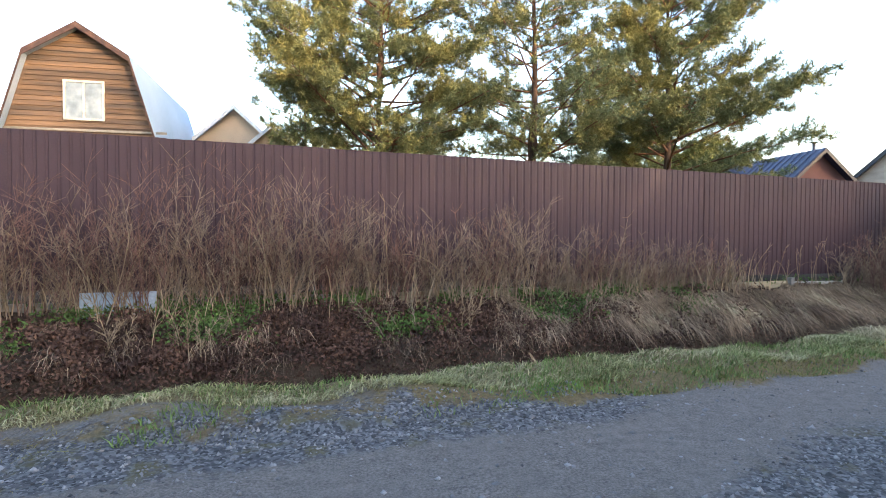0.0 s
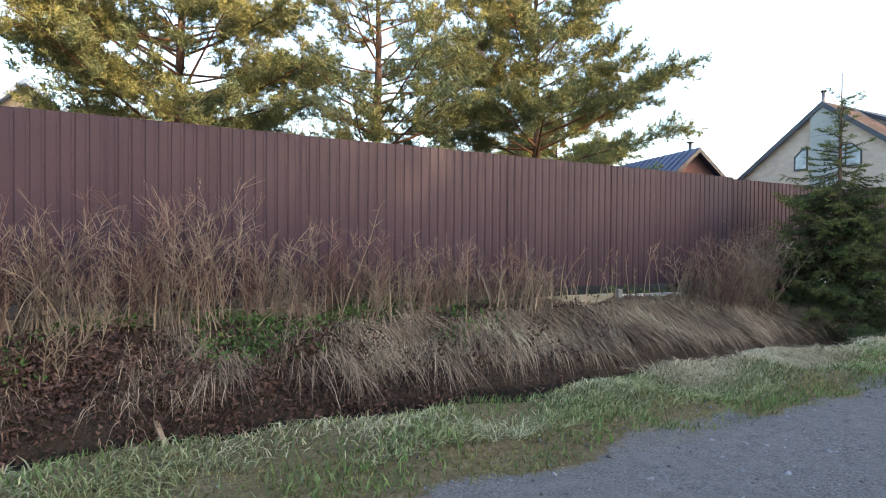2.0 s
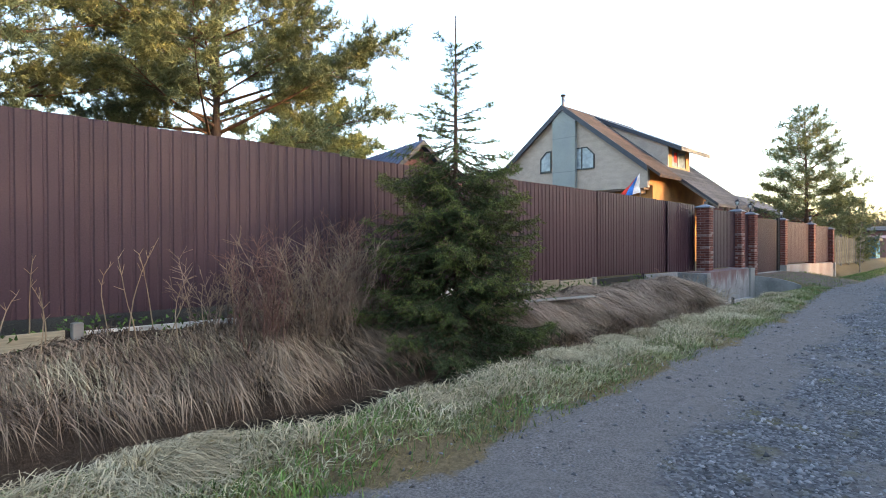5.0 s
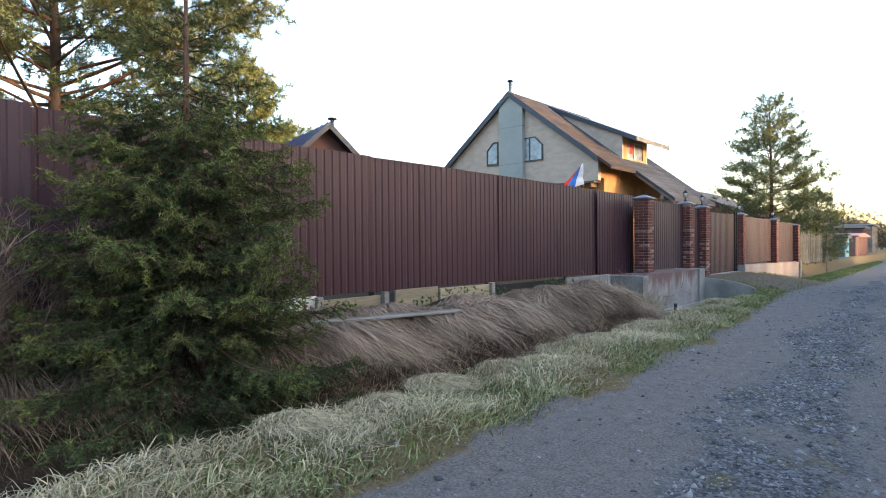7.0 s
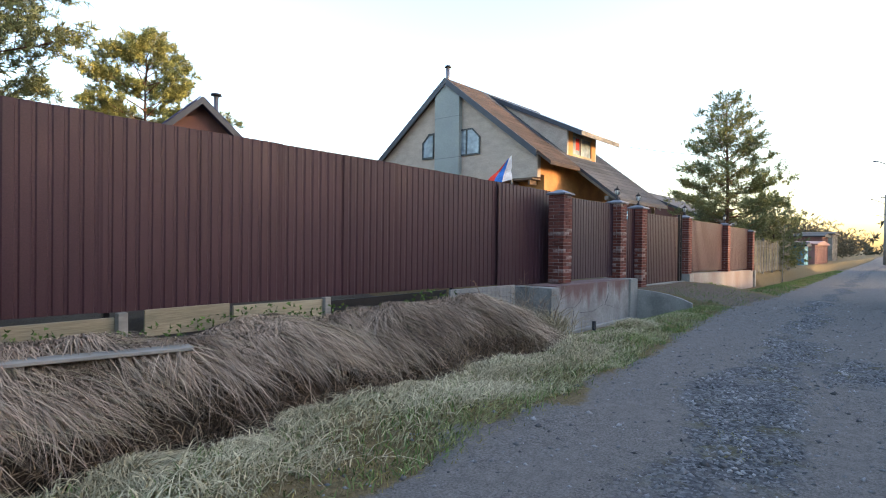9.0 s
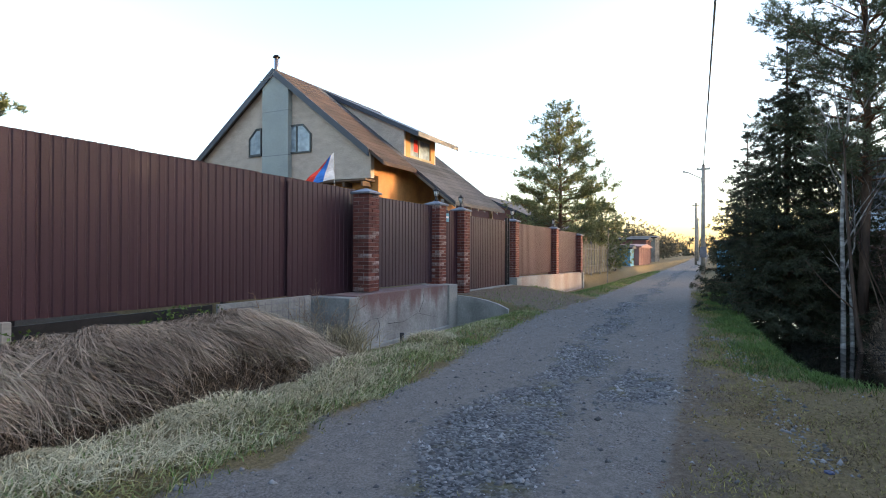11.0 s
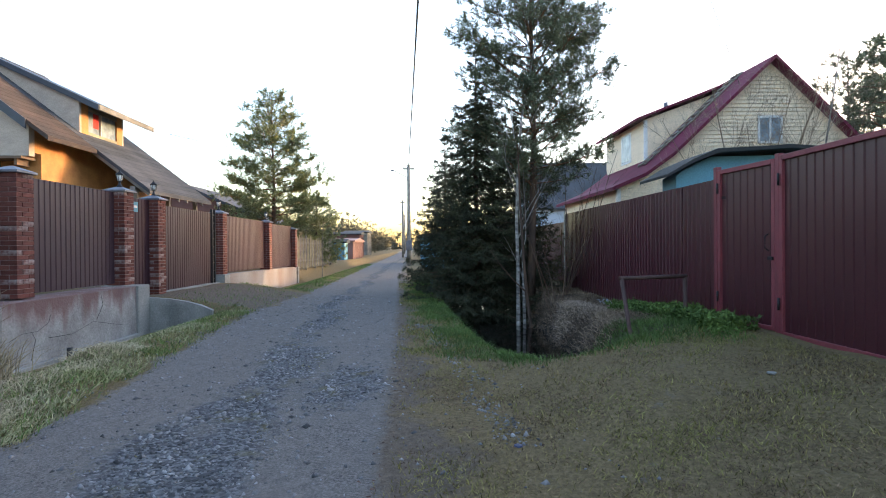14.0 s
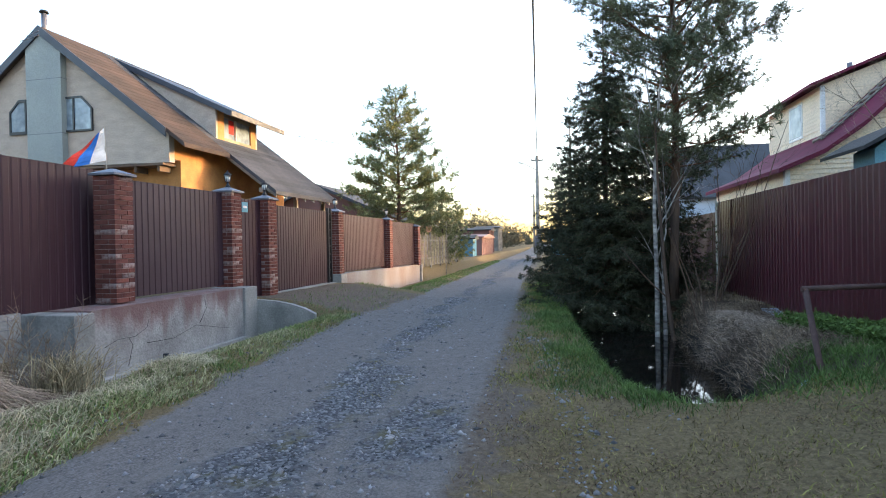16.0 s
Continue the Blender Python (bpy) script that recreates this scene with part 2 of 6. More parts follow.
def thing(name, at, label, category, group="", rz=0.0, kind=""):
    ob = new(name)
    ob.matrix_world = pose(*at, 0, 0, rz)
    return tagged(ob, label, category, group, kind)


def box(bm, x0, x1, y0, y1, z0, z1, bevel=0.0):
    made = bmesh.ops.create_cube(bm, size=1, matrix=Matrix.LocRotScale(((x0 + x1) / 2, (y0 + y1) / 2, (z0 + z1) / 2), None, (x1 - x0, y1 - y0, z1 - z0)))
    if bevel:
        edges = {e for v in made["verts"] for e in v.link_edges}
        bmesh.ops.bevel(bm, geom=list(edges), offset=bevel, segments=1, affect="EDGES")
    return bm


def boxed(name, dims, material, parent=None, label="", bevel=0.0):
    return part(name, box(bmesh.new(), *dims, bevel), material, parent, label)


def prism(bm, outline, axis, lo, hi):
    """A solid from an outline of (a, b) pairs, pushed along axis from lo to hi: 'x' takes (y, z), 'y' takes (x, z), 'z' takes (x, y)."""
    def put(a, b, c):
        return {"x": (c, a, b), "y": (a, c, b), "z": (a, b, c)}[axis]
    near = [bm.verts.new(put(a, b, lo)) for a, b in outline]
    far = [bm.verts.new(put(a, b, hi)) for a, b in outline]
    n = len(outline)
    bm.faces.new(near)
    bm.faces.new(far[::-1])
    for i in range(n):
        bm.faces.new((near[i], far[i], far[(i + 1) % n], near[(i + 1) % n]))
    bmesh.ops.recalc_face_normals(bm, faces=bm.faces)
    return bm


def tube(bm, points, radii, sides=8):
    rings = []
    pts = [Vector(p) for p in points]
    for i, p in enumerate(pts):
        way = (pts[min(i + 1, len(pts) - 1)] - pts[max(i - 1, 0)]).normalized()
        q = way.to_track_quat("Z", "Y")
        rings.append([bm.verts.new(p + q @ Vector((math.cos(a) * radii[i], math.sin(a) * radii[i], 0))) for a in [2 * math.pi * k / sides for k in range(sides)]])
    for r, s in zip(rings, rings[1:]):
        for k in range(sides):
            f = bm.faces.new((r[k], r[(k + 1) % sides], s[(k + 1) % sides], s[k]))
            f.smooth = True
    bm.faces.new(rings[0][::-1])
    bm.faces.new(rings[-1])
    return bm


def unit(v):
    return v / np.maximum(np.linalg.norm(v, axis=-1, keepdims=True), 1e-9)


def sticks(P, Q, R0, R1):
    """Points and triangles of three-sided tapering sticks from P to Q."""
    P, Q = np.asarray(P, float), np.asarray(Q, float)
    w = unit(Q - P)
    u = unit(np.cross(w, np.where(np.abs(w[:, 2:]) > 0.9, (1.0, 0, 0), (0, 0, 1.0))))
    v = np.cross(w, u)
    V = np.empty((len(P), 6, 3))
    for k in range(3):
        c = math.cos(2.0944 * k) * u + math.sin(2.0944 * k) * v
        V[:, k], V[:, k + 3] = P + c * np.asarray(R0)[:, None], Q + c * np.asarray(R1)[:, None]
    f = np.array([(0, 1, 4), (0, 4, 3), (1, 2, 5), (1, 5, 4), (2, 0, 3), (2, 3, 5)])
    F = (np.arange(len(P))[:, None, None] * 6 + f).reshape(-1, 3)
    return V.reshape(-1, 3), F


def blades(roots, height, lean, width, droop=0.3, steps=2):
    """Points and triangles of grass blades: each rises from its root, leans by the vector lean and droops at the tip."""
    n = len(roots)
    s = np.linspace(0, 1, steps + 1)
    rise = s[None] - droop * s[None] ** 2.5
    C = roots[:, None] + lean[:, None] * (s[None, :, None] ** 1.5)
    C[:, :, 2] += height[:, None] * rise
    a = RNG.uniform(0, math.pi, n)
    side = np.stack([np.cos(a), np.sin(a), np.zeros(n)], 1)[:, None] * (width[:, None, None] * (1 - s[None, :-1, None] * 0.6) * 0.5)
    V = np.concatenate([(C[:, :-1] - side), (C[:, :-1] + side), C[:, -1:]], 1)
    f = []
    for k in range(steps - 1):
        f += [(k, steps + k, steps + k + 1), (k, steps + k + 1, k + 1)]
    f.append((steps - 1, 2 * steps - 1, 2 * steps))
    F = (np.arange(n)[:, None, None] * (2 * steps + 1) + np.array(f)).reshape(-1, 3)
    return V.reshape(-1, 3), F


def joined(pieces):
    Vs, Fs, o = [], [], 0
    for V, F in pieces:
        Vs.append(V)
        Fs.append(F + o)
        o += len(V)
    return np.concatenate(Vs), np.concatenate(Fs)


# ---- ground ----
def road_left(x):
    return np.interp(x, (-10, 6, 12, 18, 22, 27, 30, 35, 50, 60, 200), (3.6, 3.55, 3.7, 3.9, 4.12, 4.7, 4.95, 4.75, 5.1, 5.4, 9))


def road_right(x):
    return np.interp(x, (-10, 8, 14, 20, 23.5, 27, 32, 40, 57, 200), (-1.4, -0.6, 0.6, 1.35, 1.48, 1.6, 1.83, 2.24, 2.8, 6))


def ditch_rim(x):
    return np.interp(x, (-10, -3, 0, 4, 10, 12, 15, 18, 22, 26, 30), (4.8, 4.75, 4.85, 4.8, 4.9, 4.85, 4.95, 5.05, 5.15, 5.5, 5.8))


def pool_rim(x):
    return np.interp(x, (24.4, 25.3, 26.9, 29.9, 33, 37, 60), (-0.2, 0.33, 0.53, 0.78, 0.9, 1.1, 1.6))


def step01(v, lo, hi):
    t = np.clip((v - lo) / (hi - lo), 0, 1)
    return t * t * (3 - 2 * t)


def wave(x, y, k, seed):
    return np.sin(x * k + 1.7 * seed + 1.3 * np.sin(y * k * 0.7 + seed)) * np.cos(y * k * 1.1 - seed + 0.9 * np.sin(x * k * 0.6))


def ground_z(x, y):
    x, y = np.broadcast_arrays(np.asarray(x, float), np.asarray(y, float))
    eL, eR, rim = road_left(x), road_right(x), ditch_rim(x)
    z = 0.012 * wave(x, y, 2.3, 1) + 0.006 * wave(x, y, 7, 2)
    z = z + 0.05 * step01(y, eL, eL + 0.5)
    ditch = -0.9 * step01(y, rim, rim + 0.55) + 0.06 * wave(x, y, 3, 5)
    bank = np.interp(y, (5.95, 6.12, 6.3, 6.8, 7.3, 7.7, 8.0), (-0.9, -0.55, -0.14, 0.12, 0.34, 0.43, 0.46)) + 0.06 * wave(x, y, 2.6, 4)
    hump = np.interp(y, (5.95, 6.2, 6.45, 6.8, 7.2, 7.6, 8.0), (-0.9, -0.5, 0.05, 0.36, 0.42, 0.38, 0.32)) + 0.10 * wave(x, y, 1.9, 4) + 0.05 * wave(x, y, 4.3, 7)
    end = step01(x, 23.0, 25.1)
    hump = hump * (1 - end) + np.minimum(hump, -0.42) * end
    wm = step01(x, 13.0, 15.5)
    bank = bank * (1 - wm) + hump * wm
    left_a = np.where(y > rim + 0.3, np.maximum(ditch, bank), ditch)
    left_b = np.where(y < 7.25, -0.48 * step01(y, 5.1, 7.0), 0.5)
    left_c = 0.26 * step01(y, 4.9, 7.3)
    left_d = np.where(y < 7.6, -0.42 * step01(y, 5.3, 7.3), 0.4)
    left_e = -0.55 * step01(y, 5.7, 6.6) + 0.75 * step01(y, 6.9, 7.8)
    out = left_a
    for cut, seg in ((25.85, left_b), (30.35, left_c), (35.55, left_d), (45.6, left_e)):
        w = step01(x, cut - 0.15, cut + 0.25)
        out = out * (1 - w) + seg * w
    z = z + np.where(y > eL, out, 0)
    lawn = 0.34 * (1 - step01(y, -2.6, 0.6))
    lawn = lawn * (1 - 0.45 * step01(x, 25.5, 28))
    d = np.minimum(np.minimum(x - 24.4 - 0.35 * (y + 0.3) ** 2, pool_rim(x) - y), (y + np.interp(x, (24, 27, 32, 36), (1.3, 1.75, 1.9, 2.15))) * 0.7)
    hole = -1.0 * step01(d, 0.0, 0.55) * (1 - step01(x, 60, 70))
    z = z + np.where(y < eR, lawn + hole + 0.02 * wave(x, y, 3.1, 6), 0)
    return z


xs = np.concatenate([np.linspace(-900, -60, 22), np.linspace(-50, -7, 30), np.arange(-6.5, 47, 0.16), np.linspace(47.5, 70, 60), np.linspace(75, 160, 30), np.linspace(200, 1200, 24)])
ys = np.concatenate([np.linspace(-900, -40, 22), np.linspace(-35, -4.2, 24), np.arange(-4.0, 9.0, 0.11), np.linspace(9.4, 45, 24), np.linspace(60, 900, 22)])
gx, gy = np.meshgrid(xs, ys, indexing="ij")
gz = ground_z(gx, gy)
nx, ny = gx.shape
idx = np.arange(nx * ny).reshape(nx, ny)
quads = np.stack([idx[:-1, :-1], idx[1:, :-1], idx[1:, 1:], idx[:-1, 1:]], -1).reshape(-1, 4)
gF = np.concatenate([quads[:, (0, 1, 2)], quads[:, (0, 2, 3)]])


def ground_material():
    """Compacted grey road, loose gravel, grass sod, brown litter and wet mud, told apart by the plan's masks."""
    m = bpy.data.materials.new("ground")
    m.use_nodes = True
    N, L = m.node_tree.nodes, m.node_tree.links
    p = N["Principled BSDF"]
    co = N.new("ShaderNodeTexCoord")

    def nz(scale, detail=6, rough=0.6):
        n = N.new("ShaderNodeTexNoise")
        n.inputs["Scale"].default_value, n.inputs["Detail"].default_value, n.inputs["Roughness"].default_value = scale, detail, rough
        L.new(co.outputs["Object"], n.inputs["Vector"])
        return n.outputs["Fac"]

    def ramp(fac, *stops):
        r = N.new("ShaderNodeValToRGB")
        while len(r.color_ramp.elements) < len(stops):
            r.color_ramp.elements.new(0.5)
        for e, (pos, c) in zip(r.color_ramp.elements, stops):
            e.position, e.color = pos, (*c, 1)
        L.new(fac, r.inputs["Fac"])
        return r.outputs[0]

    def mixed(a, b, fac):
        x = N.new("ShaderNodeMix")
        x.data_type = "RGBA"
        L.new(fac, x.inputs["Factor"])
        L.new(a, x.inputs["A"])
        L.new(b, x.inputs["B"])
        return x.outputs["Result"]

    def mask(name, noise, amount, lo=0.42, hi=0.58):
        at = N.new("ShaderNodeAttribute")
        at.attribute_name = name
        sub = N.new("ShaderNodeMath")
        sub.operation, sub.inputs[1].default_value = "SUBTRACT", 0.5
        L.new(noise, sub.inputs[0])
        ma = N.new("ShaderNodeMath")
        ma.operation, ma.inputs[1].default_value = "MULTIPLY_ADD", amount
        L.new(sub.outputs[0], ma.inputs[0])
        L.new(at.outputs["Fac"], ma.inputs[2])
        mr = N.new("ShaderNodeMapRange")
        mr.inputs["From Min"].default_value, mr.inputs["From Max"].default_value = lo, hi
        L.new(ma.outputs[0], mr.inputs["Value"])
        return mr.outputs[0]

    fine, mid, broad = nz(55, 6, 0.7), nz(9), nz(1.3)
    vor = N.new("ShaderNodeTexVoronoi")
    vor.inputs["Scale"].default_value = 42
    L.new(co.outputs["Object"], vor.inputs["Vector"])
    dirt = ramp(mid, (0.3, (0.140, 0.126, 0.115)), (0.7, (0.235, 0.212, 0.193)))
    speck = ramp(fine, (0.38, (0.040, 0.038, 0.037)), (0.5, (0.155, 0.143, 0.134)), (0.62, (0.28, 0.262, 0.246)))
    road = mixed(dirt, speck, ramp(broad, (0.3, (0.2, 0.2, 0.2)), (0.7, (0.65, 0.65, 0.65))))
    pebble = ramp(vor.outputs["Color"], (0.1, (0.045, 0.046, 0.049)), (0.5, (0.105, 0.106, 0.112)), (0.9, (0.22, 0.222, 0.23)))
    sod = ramp(nz(24, 8, 0.8), (0.3, (0.080, 0.056, 0.035)), (0.5, (0.165, 0.126, 0.064)), (0.70, (0.27, 0.193, 0.113)))
    sod = mixed(sod, speck, ramp(fine, (0.60, (0, 0, 0)), (0.80, (0.25, 0.25, 0.25))))
    litter = ramp(fine, (0.3, (0.030, 0.022, 0.016)), (0.6, (0.075, 0.054, 0.038)), (0.75, (0.13, 0.10, 0.07)))
    mud = ramp(mid, (0.3, (0.014, 0.011, 0.009)), (0.7, (0.03, 0.024, 0.018)))
    moss = ramp(mid, (0.3, (0.085, 0.075, 0.04)), (0.7, (0.15, 0.135, 0.06)))
    pebble = mixed(pebble, moss, ramp(nz(2.6, 5), (0.54, (0, 0, 0)), (0.64, (0.7, 0.7, 0.7))))
    c = mixed(road, pebble, mask("gravel", nz(5, 8, 0.75), 1.6, 0.35, 0.75))
    earth = mixed(ramp(nz(16, 8, 0.75), (0.3, (0.085, 0.066, 0.050)), (0.7, (0.19, 0.150, 0.112))), speck, ramp(fine, (0.55, (0.0, 0.0, 0.0)), (0.75, (0.4, 0.4, 0.4))))
    c = mixed(c, earth, mask("dirt", nz(6, 8, 0.75), 1.4, 0.35, 0.7))
    c = mixed(c, sod, mask("grass", nz(3.2, 8, 0.7), 1.7, 0.35, 0.65))
    c = mixed(c, litter, mask("litter", mid, 0.8))
    c = mixed(c, mud, mask("mud", mid, 0.4))
    L.new(c, p.inputs["Base Color"])
    p.inputs["Roughness"].default_value = 0.95
    p.inputs["Specular IOR Level"].default_value = 0.12
    b1, b2 = N.new("ShaderNodeBump"), N.new("ShaderNodeBump")
    b1.inputs["Strength"].default_value, b1.inputs["Distance"].default_value = 0.8, 0.03
    b2.inputs["Strength"].default_value, b2.inputs["Distance"].default_value = 0.5, 0.05
    L.new(fine, b1.inputs["Height"])
    L.new(mid, b2.inputs["Height"])
    L.new(b1.outputs[0], b2.inputs["Normal"])
    L.new(b2.outputs[0], p.inputs["Normal"])
    return m


ground = tris("ground", np.stack([gx, gy, gz], -1).reshape(-1, 3), gF, ground_material(), smooth=True)
tagged(ground, "grey gravel lane with grassy verges and ditches", "ground", kind="structure")


def gravel_mask(x, y):
    """Loose stones: a strip between the wheel tracks, patches by the left edge, a trickle on the lawn."""
    mid = np.interp(x, (-5, 3, 10, 17, 22, 26, 32, 60), (1.2, 1.4, 1.75, 2.3, 2.75, 3.0, 3.4, 4.0))
    half = np.interp(x, (-5, 5, 14, 24, 34), (0.75, 0.75, 0.7, 0.45, 0.3))
    strip = 1 - step01(np.abs(y - mid + 0.2 * wave(x, y, 1.3, 4)), half * 0.35, half * 1.35)
    strip = strip * np.clip(0.85 + 0.32 * wave(x, y, 1.7, 6) + 0.3 * wave(x, y, 4.9, 9), 0, 1)
    patch = (1 - step01(np.abs(y - 3.6), 0.35, 0.85)) * (1 - step01(x, 1.6, 3.4)) * 0.95
    patch2 = 0.75 * (1 - step01(np.hypot(x - 23.6, (y - 2.0) * 2.2), 0.5, 1.5))
    lawn = 0.62 * (1 - step01(np.abs(y - np.interp(x, (22, 25, 28), (0.55, 0.85, 1.25))), 0.06, 0.28)) * step01(x, 21, 22) * (1 - step01(x, 27.5, 29))
    lawn2 = 0.7 * (1 - step01(np.hypot((x - 23.65), (y + 0.6) * 0.8), 0.15, 0.5))
    return np.maximum.reduce([strip, patch, patch2, lawn, lawn2])


rimv, eLv, eRv = ditch_rim(gx), road_left(gx), road_right(gx)
ragged = 0.16 * wave(gx, gy, 2.1, 3) + 0.10 * wave(gx, gy, 5.3, 8)
edge = np.minimum(step01(gy, eLv - 0.2 + ragged, eLv + 0.25 + ragged) + (1 - step01(gy, eRv - 0.75 + ragged, eRv + 0.25 + ragged)), 1)
drive = step01(gx, 30.2, 31.0) * (1 - step01(gx, 34.6, 35.4)) * (gy > eLv)
worn = 0.12 * (1 - step01(np.abs(gy + 0.2), 1.0, 2.6)) * (1 - step01(gx, 22, 26)) * (gy < eRv)
leftside = (gy > rimv - 0.05) & (gx < 25.6)
masks = {
    "gravel": gravel_mask(gx, gy),
    "grass": np.clip(edge * (1 - 0.75 * drive) * (1 - 0.05 * (gy < eRv) * (gx < 24.5)) - worn - 0.55 * (gx < 0.5) * (gy > 3.4) * (gy < 4.4), 0, 1),
    "dirt": np.maximum(0.95 * drive, 0.8 * (1 - step01(np.abs(gy - eRv + 0.25), 0.15, 0.6)) + 0.45 * (gy < eRv) * (gx < 24.5)),
    "litter": np.where(leftside, step01(gy, rimv, rimv + 0.3), 0) + 0.9 * ((gy < pool_rim(gx) - 0.15) & (gx > 25) & (gx < 60) & (gy > -2.7)),
    "mud": np.where(gx < 25.4, 1 - step01(gz, -0.45, -0.12), np.where(gy < 2, 1 - step01(gz, -0.45, -0.15), 0)),
}
for key, value in masks.items():
    ground.data.attributes.new(key, "FLOAT", "POINT").data.foreach_set("value", np.clip(value, 0, 1).astype(np.float32).ravel())


def water(x0, x1, y0, y1, z):
    bm = bmesh.new()
    bmesh.ops.create_grid(bm, x_segments=8, y_segments=4, size=0.5, matrix=Matrix.LocRotScale(((x0 + x1) / 2, (y0 + y1) / 2, z), None, (x1 - x0, y1 - y0, 1)))
    return tagged(part("water", bm, M_WATER), "still black ditch water", "water", kind="structure")


water(24.4, 62, -2.4, 1.6, -0.52)
water(-9, 25.3, 5.0, 6.8, -0.80)


# ---- fences ----
def sheet_mesh(name, width, height, pitch=0.1375, depth=0.012):
    """A profiled steel sheet standing in the xz plane, its broad flats towards -y."""
    prof, n = [], round(width / pitch)
    for i in range(n):
        x = i * pitch
        prof += [(x, 0), (x + pitch * 0.62, 0), (x + pitch * 0.72, depth), (x + pitch * 0.90, depth)]
    prof.append((n * pitch + 0.035, 0))
    V = [(x, y, z) for z in (0, height) for x, y in prof]
    k = len(prof)
    V += [(x, y + 0.0015, z) for x, y, z in V]
    F = []
    for i in range(k - 1):
        F += [(i, i + 1, k + i + 1, k + i), (2 * k + i + 1, 2 * k + i, 3 * k + i, 3 * k + i + 1), (k + i, k + i + 1, 3 * k + i + 1, 3 * k + i), (i + 1, i, 2 * k + i, 2 * k + i + 1)]
    me = bpy.data.meshes.new(name)
    me.from_pydata(V, [], F)
    return me


def sheet_row(fence, x0, count, width, height, y, z_of, material, turn=0, wobble=0.003, rnd=random.Random(3)):
    me = sheet_mesh("sheet", width, height)
    me.materials.append(material)
    for i in range(count):
        ob = new("sheet", me)
        ob.parent = fence
        x = x0 + i * width
        if turn:
            ob.matrix_local = pose(x0 - i * width, y + rnd.uniform(-wobble, wobble) - 0.003 * (i % 2), z_of(x) + rnd.uniform(-0.004, 0.004), rnd.uniform(-0.15, 0.15), 0, 180 + rnd.uniform(-0.12, 0.12))
        else:
            ob.matrix_local = pose(x, y + rnd.uniform(-wobble, wobble) - 0.003 * (i % 2), z_of(x) + rnd.uniform(-0.004, 0.004), rnd.uniform(-0.15, 0.15), rnd.uniform(-0.12, 0.12), rnd.uniform(-0.12, 0.12))


sheet_fence = thing("sheet_fence", (0, 0, 0), "tall brown profiled steel sheet fence above the ditch", "fence")
sheet_row(sheet_fence, -15.2, 26, 1.1, 2.12, 8.05, lambda x: np.interp(x, (-4, 9, 14), (0.76, 0.70, 0.68)), M_SHEET_PALE)
sheet_row(sheet_fence, 13.38, 12, 1.1, 2.11, 8.10, lambda x: np.interp(x, (13, 22, 27), (0.67, 0.64, 0.60)), M_SHEET)
sheet_row(sheet_fence, 25.05, 1, 2.0625, 2.13, 8.04, lambda x: 0.58, M_SHEET, wobble=0)
for z in (1.1, 2.35):
    boxed("rail", (-15.2, 26.7, 8.13, 8.17, z, z + 0.04), M_IRON, sheet_fence)
for i in range(15):
    x = -14.6 + 2.95 * i
    boxed("post", (x, x + 0.06, 8.17, 8.23, 0.3, 2.7), M_IRON, sheet_fence)

right_fence = thing("sheet_fence", (0, 0, 0), "dark wine-red profiled steel fence with a white end post", "fence")
sheet_row(right_fence, 34.1, 8, 1.06, 2.14, -2.82, lambda x: 0.15, M_SHEET_R, turn=1)
boxed("end_post", (34.1, 34.17, -2.86, -2.79, -0.1, 2.3), M_WHITE, right_fence, "white end post")
boxed("rail", (25.4, 34.1, -2.88, -2.845, 2.0, 2.04), M_IRON, right_fence)
boxed("base_strip", (25.5, 34.1, -2.86, -2.835, -0.2, 0.235), M_CONC, right_fence)
side_fence = thing("sheet_fence", (35.6, -3.3, 0.15), "dark red profiled steel fence of the next plot", "fence")
sheet_row(side_fence, 0.1, 9, 1.1, 2.0, 0.0, lambda x: 0.0, M_SHEET_R)
boxed("rail", (0, 10, 0.03, 0.07, 1.5, 1.54), M_IRON, side_fence)


def gate_leaf(name, x1, x0, z0, z1, label, category, y=-2.95, rz=0.0):
    """A steel gate leaf along x: frame, sheet, hinges."""
    g = thing(name, ((x0 + x1) / 2, y, z0), label, category, rz=rz)
    w = (x1 - x0) / 2
    h = z1 - z0
    for a, b, c, d in ((-w, -w + 0.06, 0, h), (w - 0.06, w, 0, h), (-w + 0.06, w - 0.06, 0, 0.05), (-w + 0.06, w - 0.06, h - 0.06, h)):
        boxed("gate_frame", (a, b, -0.03, 0.02, c, d), M_GATE, g, bevel=0.004)
    n = 2 * w - 0.13
    me = sheet_mesh("sheet", n, h - 0.10, pitch=n / round(n / 0.1375))
    me.materials.append(M_SHEET_R)
    s = new("sheet", me)
    s.parent = g
    s.matrix_local = pose(w - 0.065, -0.012, 0.04, 0, 0, 180)
    return g, w, h


wicket, w, h = gate_leaf("wicket_gate", 25.54, 24.44, 0.36, 2.40, "dark red sheet-steel wicket gate in a raspberry frame, closed", "gate", -2.89, 6.0)
bm = tube(bmesh.new(), [(-w + 0.09, 0.03, 0.95), (-w + 0.09, 0.075, 0.98), (-w + 0.09, 0.075, 1.12), (-w + 0.09, 0.03, 1.15)], [0.009] * 4, 6)
part("handle", bm, M_IRON, wicket, "black bar handle")
boxed("latch", (-w + 0.01, -w + 0.09, 0.02, 0.05, 0.84, 0.88), M_IRON, wicket, bevel=0.005)
for z in (0.25, 1.72):
    part("hinge", tube(bmesh.new(), [(w - 0.03, 0.04, z), (w - 0.03, 0.04, z + 0.14)], [0.014] * 2, 8), M_IRON, wicket)
big_gate, w, h = gate_leaf("gate", 24.36, 20.96, 0.32, 2.42, "dark red sheet-steel driveway gate in a raspberry frame, closed", "gate")
